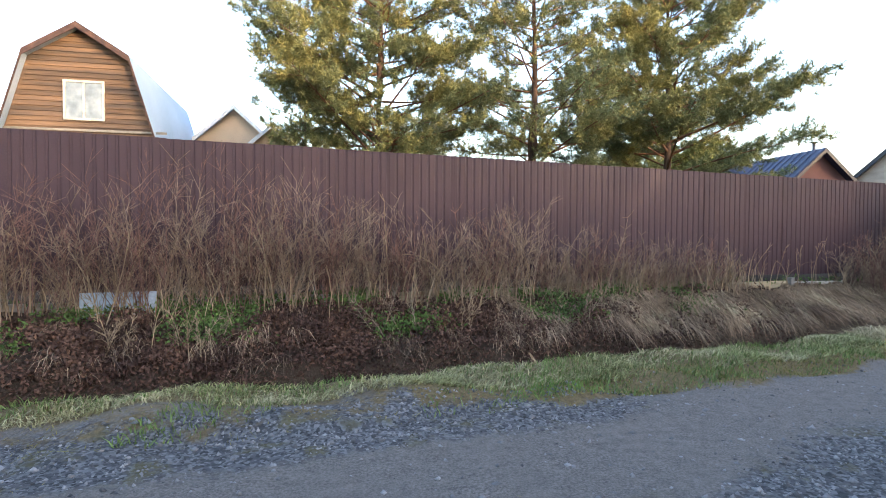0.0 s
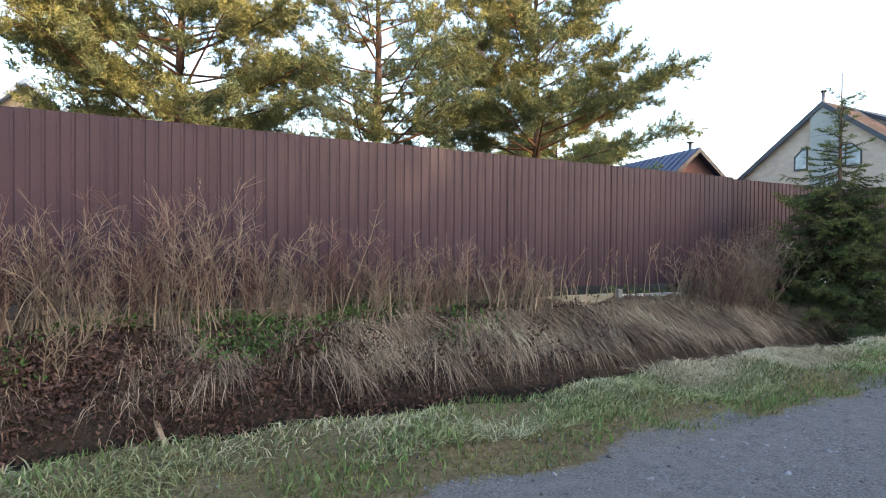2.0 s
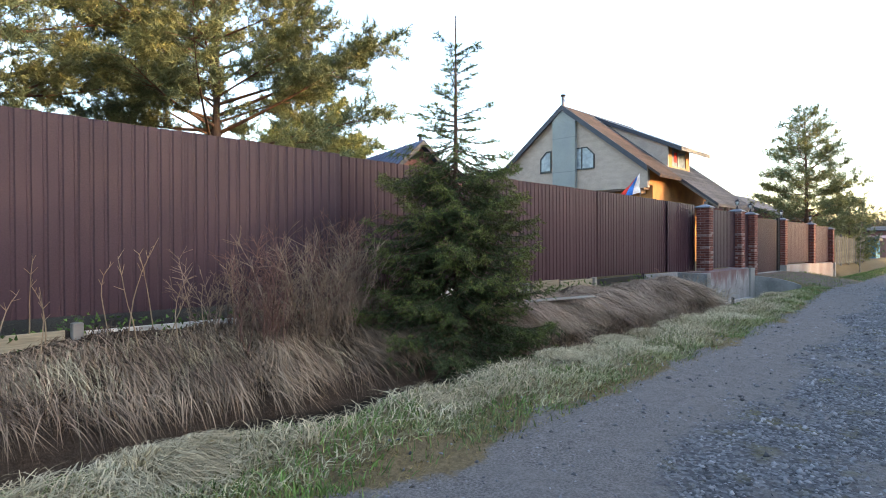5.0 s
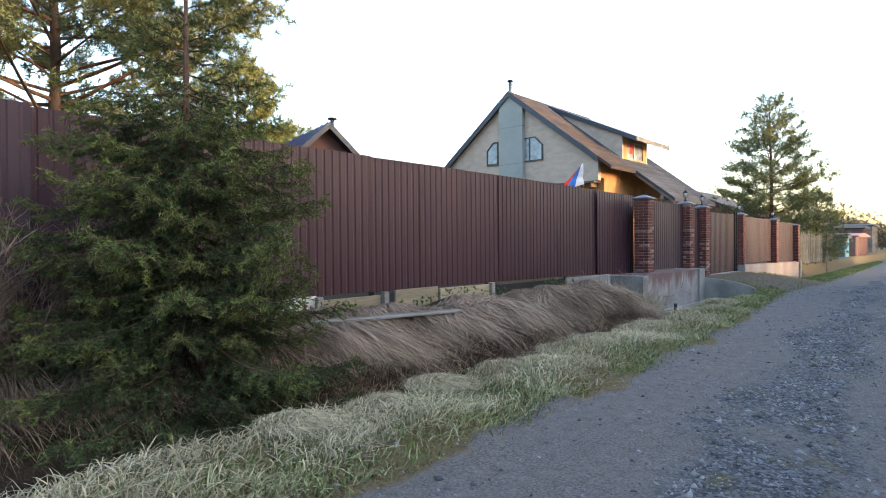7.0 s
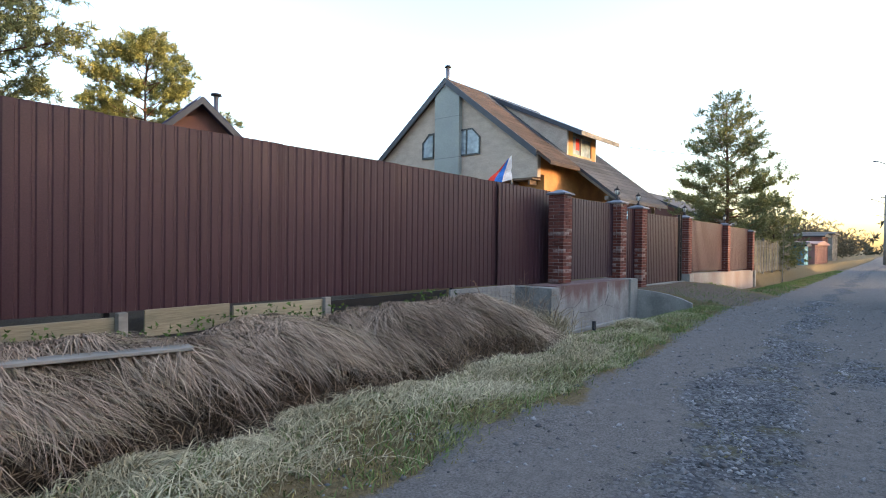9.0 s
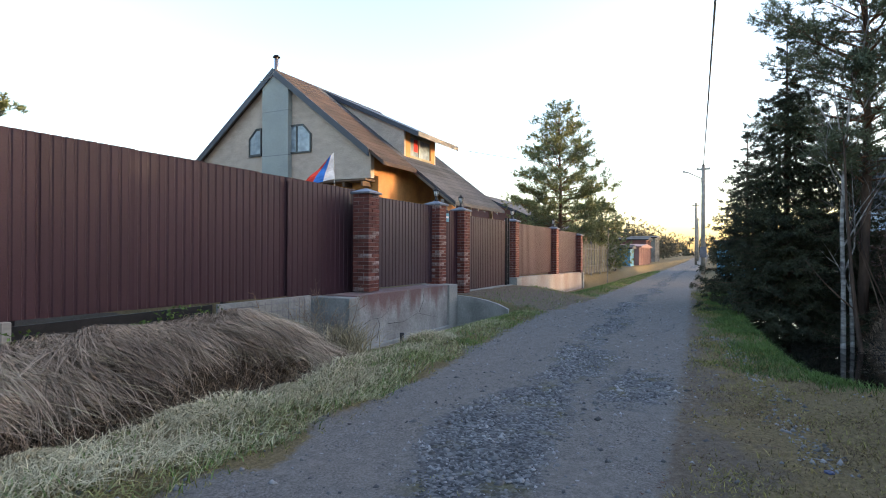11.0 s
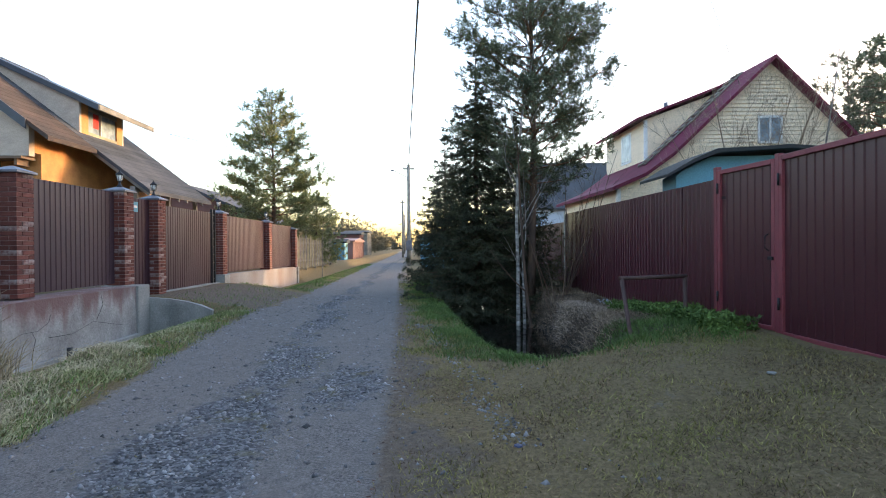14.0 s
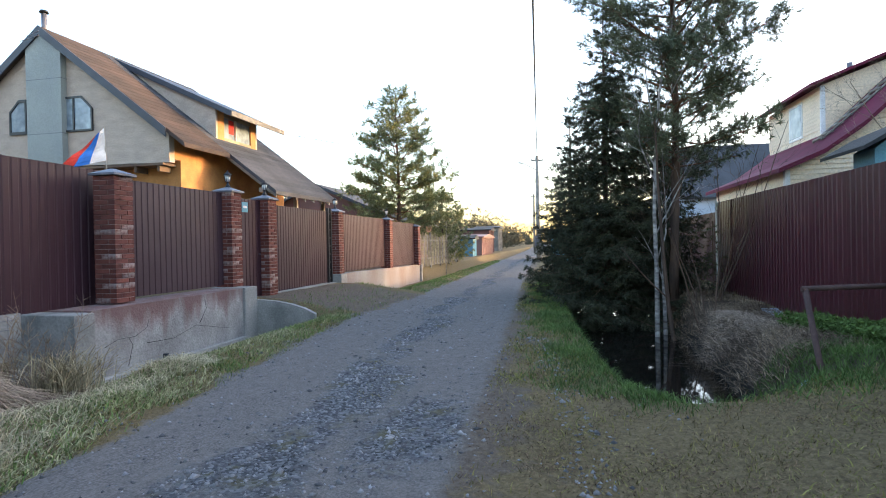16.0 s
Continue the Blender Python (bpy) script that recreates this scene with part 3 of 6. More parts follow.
for z in (0.3, 1.75):
    part("hinge", tube(bmesh.new(), [(w - 0.02, 0.04, z), (w - 0.02, 0.04, z + 0.14)], [0.014] * 2, 8), M_IRON, big_gate)
for x, y in ((25.58, -2.84), (24.40, -2.965), (20.92, -2.965)):
    ob = boxed("gate_post", (x - 0.04, x + 0.04, y - 0.04, y + 0.035, 0.0, 2.45), M_GATE, None, bevel=0.004)
    tagged(ob, "raspberry-painted square steel gate post", "post", "gate posts")
boxed("gate_sill", (21, 25.5, -3.06, -2.86, 0.05, 0.31), M_CONC)
tagged(bpy.data.objects["gate_sill"], "weathered concrete strip under the gates", "sill", kind="structure")
rear_fence = thing("sheet_fence", (0, 0, 0), "dark red profiled steel fence past the gates", "fence")
sheet_row(rear_fence, 20.88, 28, 1.1, 2.05, -2.82, lambda x: 0.36, M_SHEET_R, turn=1)

# pillars, each of bricks laid round a mortar core
brick_me = bpy.data.meshes.new("brick")
bm = box(bmesh.new(), -0.125, 0.125, -0.06, 0.06, -0.0325, 0.0325, 0.004)
bm.to_mesh(brick_me)
bm.free()
brick_me.materials.append(M_BRICK)
M_BRICK_LIME = make("limed_brick", (0.30, 0.24, 0.225), (0.13, 0.048, 0.038), 0.85, 0, 14, 40, 0.4, rand=0.25)
lime_me = brick_me.copy()
lime_me.materials[0] = M_BRICK_LIME


def pillar(x, z0, courses, lamp, limed):
    p = thing("brick_pillar", (x, 7.64, z0), "red-brown brick gate pillar with white lime streaks and a metal cap" if limed else "red-brown brick gate pillar with a metal cap", "pillar", "gate pillars")
    rnd = random.Random(int(x * 10))
    boxed("core", (-0.18, 0.18, -0.18, 0.18, 0, courses * 0.075), M_MORTAR, p, "pale mortar")
    for c in range(courses):
        for q in range(4):
            face = q * 90
            o = 0.065 if c % 2 else -0.065
            chalk = limed and q in (0, 3) and rnd.random() < (0.4 if 2 < c < 16 else 0.08) and rnd.random() < 0.75
            ob = new("brick", lime_me if chalk else brick_me)
            ob.parent = p
            ob.matrix_local = pose(0, 0, (c + 0.5) * 0.075, 0, 0, face) @ pose(o + rnd.uniform(-0.002, 0.002), -0.13 - rnd.uniform(0, 0.004), 0)
    top = courses * 0.075
    bm = bmesh.new()
    box(bm, -0.235, 0.235, -0.235, 0.235, top, top + 0.035, 0.004)
    ring = [bm.verts.new((sx * 0.235, sy * 0.235, top + 0.036)) for sx, sy in ((-1, -1), (1, -1), (1, 1), (-1, 1))]
    tip = [bm.verts.new((sx * 0.03, sy * 0.03, top + 0.12)) for sx, sy in ((-1, -1), (1, -1), (1, 1), (-1, 1))]
    for i in range(4):
        bm.faces.new((ring[i], ring[(i + 1) % 4], tip[(i + 1) % 4], tip[i]))
    bm.faces.new(tip)
    part("cap", bm, M_CAP, p, "grey pyramidal sheet-metal cap")
    if lamp:
        lantern(x, 7.64, z0 + top + 0.115)


def lantern(x, y, z):
    l = thing("lantern", (x, y, z), "small black iron lantern with clear panes on a pillar cap", "lantern", "pillar lanterns")
    part("base", tube(bmesh.new(), [(0, 0, 0), (0, 0, 0.02), (0, 0, 0.06), (0, 0, 0.12)], [0.06, 0.05, 0.025, 0.02], 10), M_IRON, l)
    part("glass", tube(bmesh.new(), [(0, 0, 0.125), (0, 0, 0.25)], [0.042, 0.062], 6), M_WHITE, l, "pale glass panes")
    for k in range(6):
        a = math.pi * k / 3
        part("bar", tube(bmesh.new(), [(0.045 * math.cos(a), 0.045 * math.sin(a), 0.12), (0.068 * math.cos(a), 0.068 * math.sin(a), 0.255)], [0.006, 0.006], 4), M_IRON, l)
    part("roof", tube(bmesh.new(), [(0, 0, 0.25), (0, 0, 0.262), (0, 0, 0.31), (0, 0, 0.33), (0, 0, 0.36)], [0.085, 0.085, 0.03, 0.014, 0.006], 10), M_IRON, l)


for args in ((26.9, 0.62, 26, 0, 1), (29.98, 0.62, 26, 1, 1), (31.46, 0.27, 30, 1, 1), (35.62, 0.56, 25, 1, 0), (40.75, 0.50, 25, 1, 0), (45.15, 0.42, 24, 0, 0)):
    pillar(*args)


def infill(name, x0, x1, z0, z1, label, category, material=M_SHEET, y=7.66):
    f = thing(name, (x0, y, z0), label, category)
    n = (x1 - x0)
    me = sheet_mesh("sheet", n, z1 - z0, pitch=n / round(n / 0.1375))
    me.materials.append(material)
    s = new("sheet", me)
    s.parent = f
    for z in (0.25, z1 - z0 - 0.3):
        boxed("rail", (0, n, 0.025, 0.06, z, z + 0.04), M_IRON, f)
    return f


infill("fence_panel", 27.12, 29.77, 0.66, 2.56, "brown profiled steel panel between brick pillars", "fence panel", M_SHEET_PALE)
door = infill("wicket_gate", 30.22, 31.24, 0.27, 2.5, "brown profiled steel wicket gate with a small blue plate", "gate")
boxed("number_plate", (0.28, 0.50, -0.02, -0.004, 1.93, 2.15), M_BLUE, door, "blue house-number plate")
boxed("plate_text", (0.32, 0.46, -0.0235, -0.0195, 2.02, 2.07), M_WHITE, door, "white illegible lettering")
part("handle", tube(bmesh.new(), [(0.93, -0.01, 1.0), (0.93, -0.06, 1.0), (0.85, -0.06, 1.0)], [0.01] * 3, 6), M_CAP, door, "steel lever handle")
slide = infill("sliding_gate", 31.7, 34.95, 0.34, 2.44, "brown profiled steel sliding gate beside an open black frame", "gate", M_SHEET)
for x in (3.32, 3.52):
    boxed("guide_post", (x, x + 0.06, -0.05, 0.02, -0.1, 2.2), M_IRON, slide, "black steel guide post")
for k in range(9):
    boxed("rung", (3.38, 3.52, -0.03, 0.0, 0.1 + 0.24 * k, 0.13 + 0.24 * k), M_IRON, slide)
infill("fence_panel", 35.84, 40.53, 0.58, 2.42, "brown profiled steel panel with a faint sheen", "fence panel", M_SHEET)
infill("fence_panel", 40.97, 44.93, 0.50, 2.36, "brown profiled steel panel between brick pillars", "fence panel")

# retaining walls
wall = thing("retaining_wall", (0, 0, 0), "cracked grey concrete retaining wall with rust-red stains", "wall", kind="structure")
bm = prism(bmesh.new(), [(25.95, -0.9), (29.70, -0.9), (29.70, 0.60), (25.95, 0.60)], "y", 7.18, 7.9)
part("wall_body", bm, M_RUST_WALL, wall)
boxed("end_block", (25.62, 25.95, 7.12, 8.2, -0.9, 0.58), M_CONC, wall, bevel=0.01)
boxed("end_block", (29.70, 30.17, 7.13, 7.9, -0.7, 0.615), M_CONC, wall, bevel=0.01)
boxed("footing", (26.0, 29.68, 7.10, 7.3, -0.9, -0.36), M_CONC, wall, bevel=0.015)
for pts in (((26.15, 0.05), (26.4, 0.13), (26.75, 0.12), (27.0, 0.22), (27.05, 0.34)), ((27.0, -0.02), (27.6, -0.05), (28.2, 0.08), (28.6, 0.0), (29.2, -0.12)), ((28.3, 0.1), (28.5, 0.35), (28.45, 0.55)), ((26.6, -0.3), (26.7, 0.0), (26.62, 0.12))):
    bm = tube(bmesh.new(), [(x, 7.178, z) for x, z in pts], [0.0035] * len(pts), 4)
    part("crack", bm, M_IRON, wall, "dark crack")
wing = thing("wing_wall", (0, 0, 0), "low curved concrete wing wall beside the driveway", "wall", kind="structure")
rail = [(30.16, 7.15, 0.33), (30.12, 6.7, 0.30), (30.02, 6.3, 0.25), (29.9, 5.95, 0.18), (29.75, 5.65, 0.09)]
bm = bmesh.new()
for (xa, ya, za), (xb, yb, zb) in zip(rail, rail[1:]):
    v = [bm.verts.new(p) for p in ((xa, ya, -0.7), (xb, yb, -0.7), (xb, yb, zb), (xa, ya, za), (xa + 0.14, ya + 0.02, -0.7), (xb + 0.14, yb + 0.02, -0.7), (xb + 0.14, yb + 0.02, zb), (xa + 0.14, ya + 0.02, za))]
    for f in ((0, 1, 2, 3), (5, 4, 7, 6), (3, 2, 6, 7), (1, 5, 6, 2), (0, 3, 7, 4)):
        bm.faces.new([v[i] for i in f])
bmesh.ops.remove_doubles(bm, verts=bm.verts, dist=0.001)
bmesh.ops.recalc_face_normals(bm, faces=bm.faces)
part("wall_body", bm, M_CONC, wing)
plinth = thing("plinth_wall", (0, 0, 0), "pale concrete plinth under the far fence panels", "wall", kind="structure")
bm = prism(bmesh.new(), [(35.85, -0.9), (45.4, -0.9), (45.4, 0.44), (35.85, 0.55)], "y", 7.5, 7.8)
part("wall_body", bm, M_CONC_STAIN, plinth)
boxed("end_block", (35.38, 35.86, 7.38, 7.88, -0.6, 0.56), M_CONC, plinth, bevel=0.01)
boxed("end_block", (45.38, 45.6, 7.42, 7.88, -0.7, 0.43), M_CONC, plinth, bevel=0.01)
boxed("threshold", (31.7, 35.3, 7.5, 7.9, 0.15, 0.33), M_CONC, plinth)
ob = boxed("kerb_block", (36.6, 39.0, 6.95, 7.25, -0.5, -0.22), M_CONC, None, bevel=0.02)
tagged(ob, "low concrete block lying by the plinth", "concrete block")


# ---- houses ----
def gable(name, at, rz, half, top, eave, length, over, wall_m, roof_m, label, roof_line=None, boards=None, trim_m=None):
    """A house whose gable faces local -y: apex over the origin, ridge along +y. roof_line: (x, z) from the apex down, mirrored."""
    h = thing(name, at, label, "house", rz=rz)
    line = roof_line or [(0, top), (half + over, eave - over * (top - eave) / half)]
    wall_line = [(x, z) for x, z in line if x < half]
    (xa, za), (xb, zb) = wall_line[-1], next(p for p in line if p[0] >= half)
    zc = za + (zb - za) * (half - xa) / (xb - xa)
    wl = wall_line + [(half, zc)]
    outline = [(-x, z - 0.06) for x, z in wl[::-1]] + [(x, z - 0.06) for x, z in wl[1:]]
    part("wall", prism(bmesh.new(), [(-half, -at[2])] + outline + [(half, -at[2])], "y", 0, length), wall_m, h)
    for s in (-1, 1):
        bm = bmesh.new()
        up = [(s * x, z) for x, z in line]
        lowr = [(s * x, z - 0.12) for x, z in line[::-1]]
        prism(bm, up + lowr, "y", -over, length + over)
        part("roof_slope", bm, roof_m, h)
        if trim_m:
            bm = prism(bmesh.new(), [(s * x, z - 0.01) for x, z in line] + [(s * x, z - 0.20) for x, z in line[::-1]], "y", -over - 0.03, -over - 0.002)
            part("bargeboard", bm, trim_m, h)
    if boards:
        z0, z1, step, bm_m = boards
        z = z0
        while z < z1:
            zt = z + step - 0.006
            x = half if zt < zc else 0
            if not x:
                for (xa, za), (xb, zb) in zip(wl, wl[1:]):
                    if zb <= zt <= za:
                        x = xa + (xb - xa) * (za - zt) / (za - zb)
            if x > 0.1:
                bm = bmesh.new()
                prism(bm, [(-0.034, z), (-0.004, zt), (-0.0005, zt), (-0.0005, z)], "x", -x + 0.03, x - 0.03)
                part("board", bm, bm_m, h)
            z += step
    return h


def window(parent, x0, x1, z0, z1, y, frame_m, label, bars=(), depth=0.05, cut=0.0, glass=M_CURTAIN_SKY):
    """A window on a wall facing local -y. cut: the height lost at the right upper corner."""
    w = new("window")
    w.parent = parent
    tagged(w, label)
    t = 0.06
    rim = [(x0, z0), (x1, z0), (x1, z1 - max(cut, 0)), (x1 - abs(cut), z1), (x0 + 0.0, z1)] if cut > 0 else [(x0, z0), (x1, z0), (x1, z1), (x0 + abs(cut), z1), (x0, z1 - abs(cut))] if cut < 0 else [(x0, z0), (x1, z0), (x1, z1), (x0, z1)]
    n = len(rim)
    for i in range(n):
        (ax, az), (bx, bz) = rim[i], rim[(i + 1) % n]
        cx, cz = (x0 + x1) / 2, (z0 + z1) / 2
        k = 1 - 2 * t / min(x1 - x0, z1 - z0)
        q = [(ax, az), (bx, bz), (cx + (bx - cx) * k, cz + (bz - cz) * k), (cx + (ax - cx) * k, cz + (az - cz) * k)]
        part("frame_bar", prism(bmesh.new(), q, "y", y - depth, y), frame_m, w)
    part("pane", prism(bmesh.new(), [((x0 + x1) / 2 + (a - (x0 + x1) / 2) * 0.96, (z0 + z1) / 2 + (b - (z0 + z1) / 2) * 0.96) for a, b in rim], "y", y - 0.02, y - 0.012), glass, w)
    for bx in bars:
        boxed("mullion", (bx - 0.03, bx + 0.03, y - depth, y - 0.021, z0 + t, z1 - t), frame_m, w)
    return w


# the big house: gable towards -x, so local x is -y of the world
K = 0.775
big = thing("house", (36.05, 18.55, 0.5), "grey-beige clad house with brown felt roof and unfinished orange boards", "house", rz=-90)
Z0 = 0.5
RT = 9.26 - Z0


def zr(y):
    return RT - K * abs(y)


bm = prism(bmesh.new(), [(-5.0, zr(5.0) - 0.15), (-5.0, 3.95), (4.86, 3.83), (4.86, zr(4.86) - 0.15), (0, RT - 0.15)], "y", 0.0, 0.25)
part("gable_wall", bm, M_SIDING, big, "grey-beige textured cladding")
z = 4.0
while z < RT - 0.5:
    xw = min(4.86, (RT - z - 0.22) / K)
    part("clad_strip", box(bmesh.new(), -xw, xw, -0.012, -0.001, z, z + 0.088), M_SIDING, big)
    z += 0.095
boxed("lower_wall", (-5.0, 4.9, 0.5, 7.8, -0.4, 3.95), M_OSB, big, "orange board sheathing")
boxed("floor_beam", (-4.9, 4.75, -0.2, 0.45, 3.72, 3.80), M_LOG, big, "pale timber beam")
for x in (-2.6, 0.6, 2.4, 3.6, 4.5):
    boxed("joist_end", (x, x + 0.09, -0.15, 0.4, 3.52, 3.72), M_LOG, big)
boxed("side_wall", (4.70, 4.855, 0.26, 7.8, 3.96, zr(4.86) - 0.145), M_OSB, big, "orange board sheathing")
boxed("side_wall", (-5.0, -4.85, 0.26, 7.8, 3.96, zr(5.0) - 0.145), M_OSB, big)
boxed("back_wall", (-5.0, 4.86, 7.75, 7.95, 3.9, 5.0), M_OSB, big)
for s, x1, y0, y1, m in ((-1, 5.6, -0.25, 8.15, M_ROOF_BROWN), (1, 5.62, -0.25, 2.35, M_ROOF_BROWN), (1, 7.45, 2.36, 8.15, M_ROOF)):
    up = [(0, RT), (s * x1, zr(x1)), (s * x1, zr(x1) - 0.14), (0, RT - 0.14)]
    part("roof_slope", prism(bmesh.new(), up, "y", y0, y1), m, big, "felt shingles")
for s, x1, y0, y1, m in ((-1, 5.55, -0.25, 8.15, M_ROOF_BROWN), (1, 5.57, -0.25, 2.35, M_ROOF_BROWN), (1, 7.4, 2.36, 8.15, M_ROOF)):
    a = 0.25
    while a < x1:
        b = min(a + 0.27, x1)
        q = [(s * a, zr(a) + 0.004), (s * b, zr(b) + 0.016), (s * b, zr(b) + 0.002), (s * a, zr(a) + 0.001)]
        part("shingle_course", prism(bmesh.new(), q, "y", y0 + 0.01, y1 - 0.01), m, big)
        a += 0.27
for s, x1 in ((-1, 5.7), (1, 4.95)):
    q = [(0, RT + 0.01), (s * x1, zr(x1) + 0.01), (s * x1, zr(x1) - 0.30), (0, RT - 0.30)]
    part("bargeboard", prism(bmesh.new(), q, "y", -0.31, -0.252), M_TRIM, big, "dark blue bargeboard")
for k in range(7):
    y = 2.45 + 0.8 * k
    part("rafter_end", prism(bmesh.new(), [(5.0, zr(5.0) - 0.15), (7.4, zr(7.4) - 0.15), (7.4, zr(7.4) - 0.28), (5.0, zr(5.0) - 0.30)], "y", y, y + 0.07), M_GREYWOOD, big)
for y in (2.6, 5.1, 7.8):
    boxed("porch_post", (6.75, 6.9, y, y + 0.14, -0.5, 2.95), M_GREYWOOD, big)
boxed("porch_beam", (6.74, 6.91, 2.4, 8.1, 2.96, 3.12), M_GREYWOOD, big)
part("flue_box", prism(bmesh.new(), [(-0.62, -0.4), (0.84, -0.4), (0.84, zr(0.84) - 0.16), (0, RT - 0.16), (-0.62, zr(0.62) - 0.16)], "y", -0.245, -0.002), M_DUCT, big, "tall grey-green flue casing on the gable")
for z in (3.2, 5.0, 6.9):
    boxed("flue_seam", (-0.625, 0.845, -0.249, -0.003, z, z + 0.02), M_CAP, big)
part("chimney_pipe", tube(bmesh.new(), [(-0.1, 0.05, RT - 0.3), (-0.1, 0.05, RT + 0.55)], [0.09, 0.09], 10), M_CAP, big, "steel chimney pipe")
part("chimney_hat", tube(bmesh.new(), [(-0.1, 0.05, RT + 0.58), (-0.1, 0.05, RT + 0.66)], [0.16, 0.12], 10), M_IRON, big)
window(big, 0.73, 1.91, 5.06, 6.28, -0.02, M_FRAME, "dark-framed window with a clipped corner", (1.14,), 0.06, 0.44)
window(big, -1.58, -0.84, 5.08, 6.31, -0.02, M_FRAME, "dark-framed window with a clipped corner", (), 0.06, -0.42)
for k, (dx, dz, ln) in enumerate(((-0.15, 0.0, 0.9), (0.0, 0.15, 0.6))):
    part("antenna_bar", tube(bmesh.new(), [(dx - ln / 2, -0.45, RT - 0.55 + dz), (dx + ln / 2, -0.55, RT - 0.45 + dz)], [0.015, 0.015], 5), M_CAP, big, "grey aerial")
# shed dormer on the near slope
F_, C0, C1 = 4.65, 2.95, 5.95


def dz(x):
    return 9.18 - Z0 - 0.472 * (x - 0.05)


part("dormer_cheek", prism(bmesh.new(), [(F_, zr(F_) - 0.1), (F_, dz(F_) - 0.1), (0.5, dz(0.5) - 0.1), (0.5, zr(0.5) - 0.12)], "y", C0, C0 + 0.12), M_SIDING, big)
part("dormer_cheek", prism(bmesh.new(), [(F_, zr(F_) - 0.1), (F_, dz(F_) - 0.1), (0.5, dz(0.5) - 0.1), (0.5, zr(0.5) - 0.12)], "y", C1 - 0.12, C1), M_SIDING, big)
part("dormer_roof", prism(bmesh.new(), [(0.05, dz(0.05)), (5.40, dz(5.40)), (5.40, dz(5.40) - 0.13), (0.05, dz(0.05) - 0.13)], "y", C0 - 0.1, 6.9), M_TRIM, big)
part("dormer_fascia", prism(bmesh.new(), [(0.05, dz(0.05) - 0.02), (5.41, dz(5.41) - 0.02), (5.41, dz(5.41) - 0.22), (0.05, dz(0.05) - 0.22)], "y", C0 - 0.14, C0 - 0.102), M_TRIM, big)
boxed("dormer_eave", (5.402, 5.44, C0 - 0.1, 6.95, dz(5.40) - 0.2, dz(5.40) + 0.01), M_GREYWOOD, big, "pale unpainted eave board")
for a, b, c, d, m in ((C0 + 0.12, C0 + 0.55, zr(F_), dz(F_) - 0.12, M_OSB), (C1 - 0.5, C1 - 0.12, zr(F_), dz(F_) - 0.12, M_OSB), (C0 + 0.55, C1 - 0.5, zr(F_), zr(F_) + 0.12, M_PLANK), (C0 + 0.55, C1 - 0.5, dz(F_) - 0.42, dz(F_) - 0.12, M_PLANK)):
    boxed("dormer_wall", (F_ - 0.1, F_, a, b, c, d), m, big, "orange board sheathing")
# the bright sky seen through the dormer is painted into this pane
boxed("dormer_pane", (F_ - 0.08, F_ - 0.06, C0 + 0.55, C1 - 0.5, zr(F_) + 0.12, dz(F_) - 0.42), M_CURTAIN_SKY, big)
boxed("dormer_mullion", (F_ - 0.06, F_ + 0.01, C0 + 1.35, C0 + 1.42, zr(F_) + 0.12, dz(F_) - 0.42), M_WHITEWOOD, big)
boxed("red_curtain", (F_ - 0.058, F_ - 0.05, C0 + 0.95, C0 + 1.3, zr(F_) + 0.35, dz(F_) - 0.45), M_FLAG_R, big, "red cloth behind the dormer window")

# flag on a slanted staff behind the fence
flag = thing("flag", (31.35, 11.9, 0.5), "white, blue and red tricolour flag on a slanted staff", "flag", rz=45)
flag.location.z += 0.12
part("staff", tube(bmesh.new(), [(0.05, -0.15, 0), (0.0, 0, 3.85)], [0.018, 0.014], 6), M_GREYWOOD, flag)
for k, m in enumerate((M_FLAG_W, M_FLAG_B, M_FLAG_R)):
    bm = bmesh.new()
    n = 10
    rows = [[bm.verts.new((-0.03 - 0.04 * math.sin(i * 0.8 + j + k), (k + j) * (0.08 + 0.030 * i) - 0.004 * i, 3.82 - (k + j) * 0.10 - i * 0.088 + 0.02 * math.sin(i * 1.1 + k))) for i in range(n)] for j in (0, 1)]
    for i in range(n - 1):
        bm.faces.new((rows[0][i], rows[0][i + 1], rows[1][i + 1], rows[1][i]))
    part("stripe", bm, m, flag, ("white", "blue", "red")[k] + " stripe")

# brown gambrel house
brown = gable("house", (-5.35, 19.15, 0.47), -7.5, 2.25, 7.33, 4.0, 7.6, 0.35, M_LOG, M_ZINC, "old brown board house with a gambrel roof and white window",
              roof_line=[(0, 7.33), (1.42, 6.43), (2.55, 2.6)], boards=(0.5, 7.2, 0.15, M_LOG), trim_m=M_PIPE)
window(brown, -0.46, 0.66, 4.45, 5.65, -0.03, M_WHITEWOOD, "white peeling casement window", (0.1,), 0.06)
boxed("sill_board", (-2.3, 2.4, -0.06, -0.025, 4.12, 4.19), M_GREYWOOD, brown)
tan = gable("house", (-0.95, 26, 0.6), -6, 2.6, 6.55, 4.2, 6, 0.45, M_TAN, M_ZINC, "tan rendered house with white bargeboards", trim_m=M_WHITE)
gable("house", (0.55, 25, 0.6), -6, 1.6, 5.65, 4.2, 3, 0.35, M_TAN, M_ZINC, "tan rendered porch with white bargeboards", trim_m=M_WHITE)
red_house = gable("house", (23.1, 16.7, 0.5), -14, 2.3, 4.86, 2.75, 6.5, 0.4, M_REDWALL, M_BLUEROOF, "low rust-red house with dark blue tile-sheet roof", trim_m=M_TRIM)
for s in (-1, 1):
    for k in range(16):
        part("roof_rib", tube(bmesh.new(), [(0.03 * s, -0.35 + 0.45 * k, 4.87), (2.68 * s, -0.35 + 0.45 * k, 2.42)], [0.018, 0.018], 5), M_BLUEROOF, red_house)
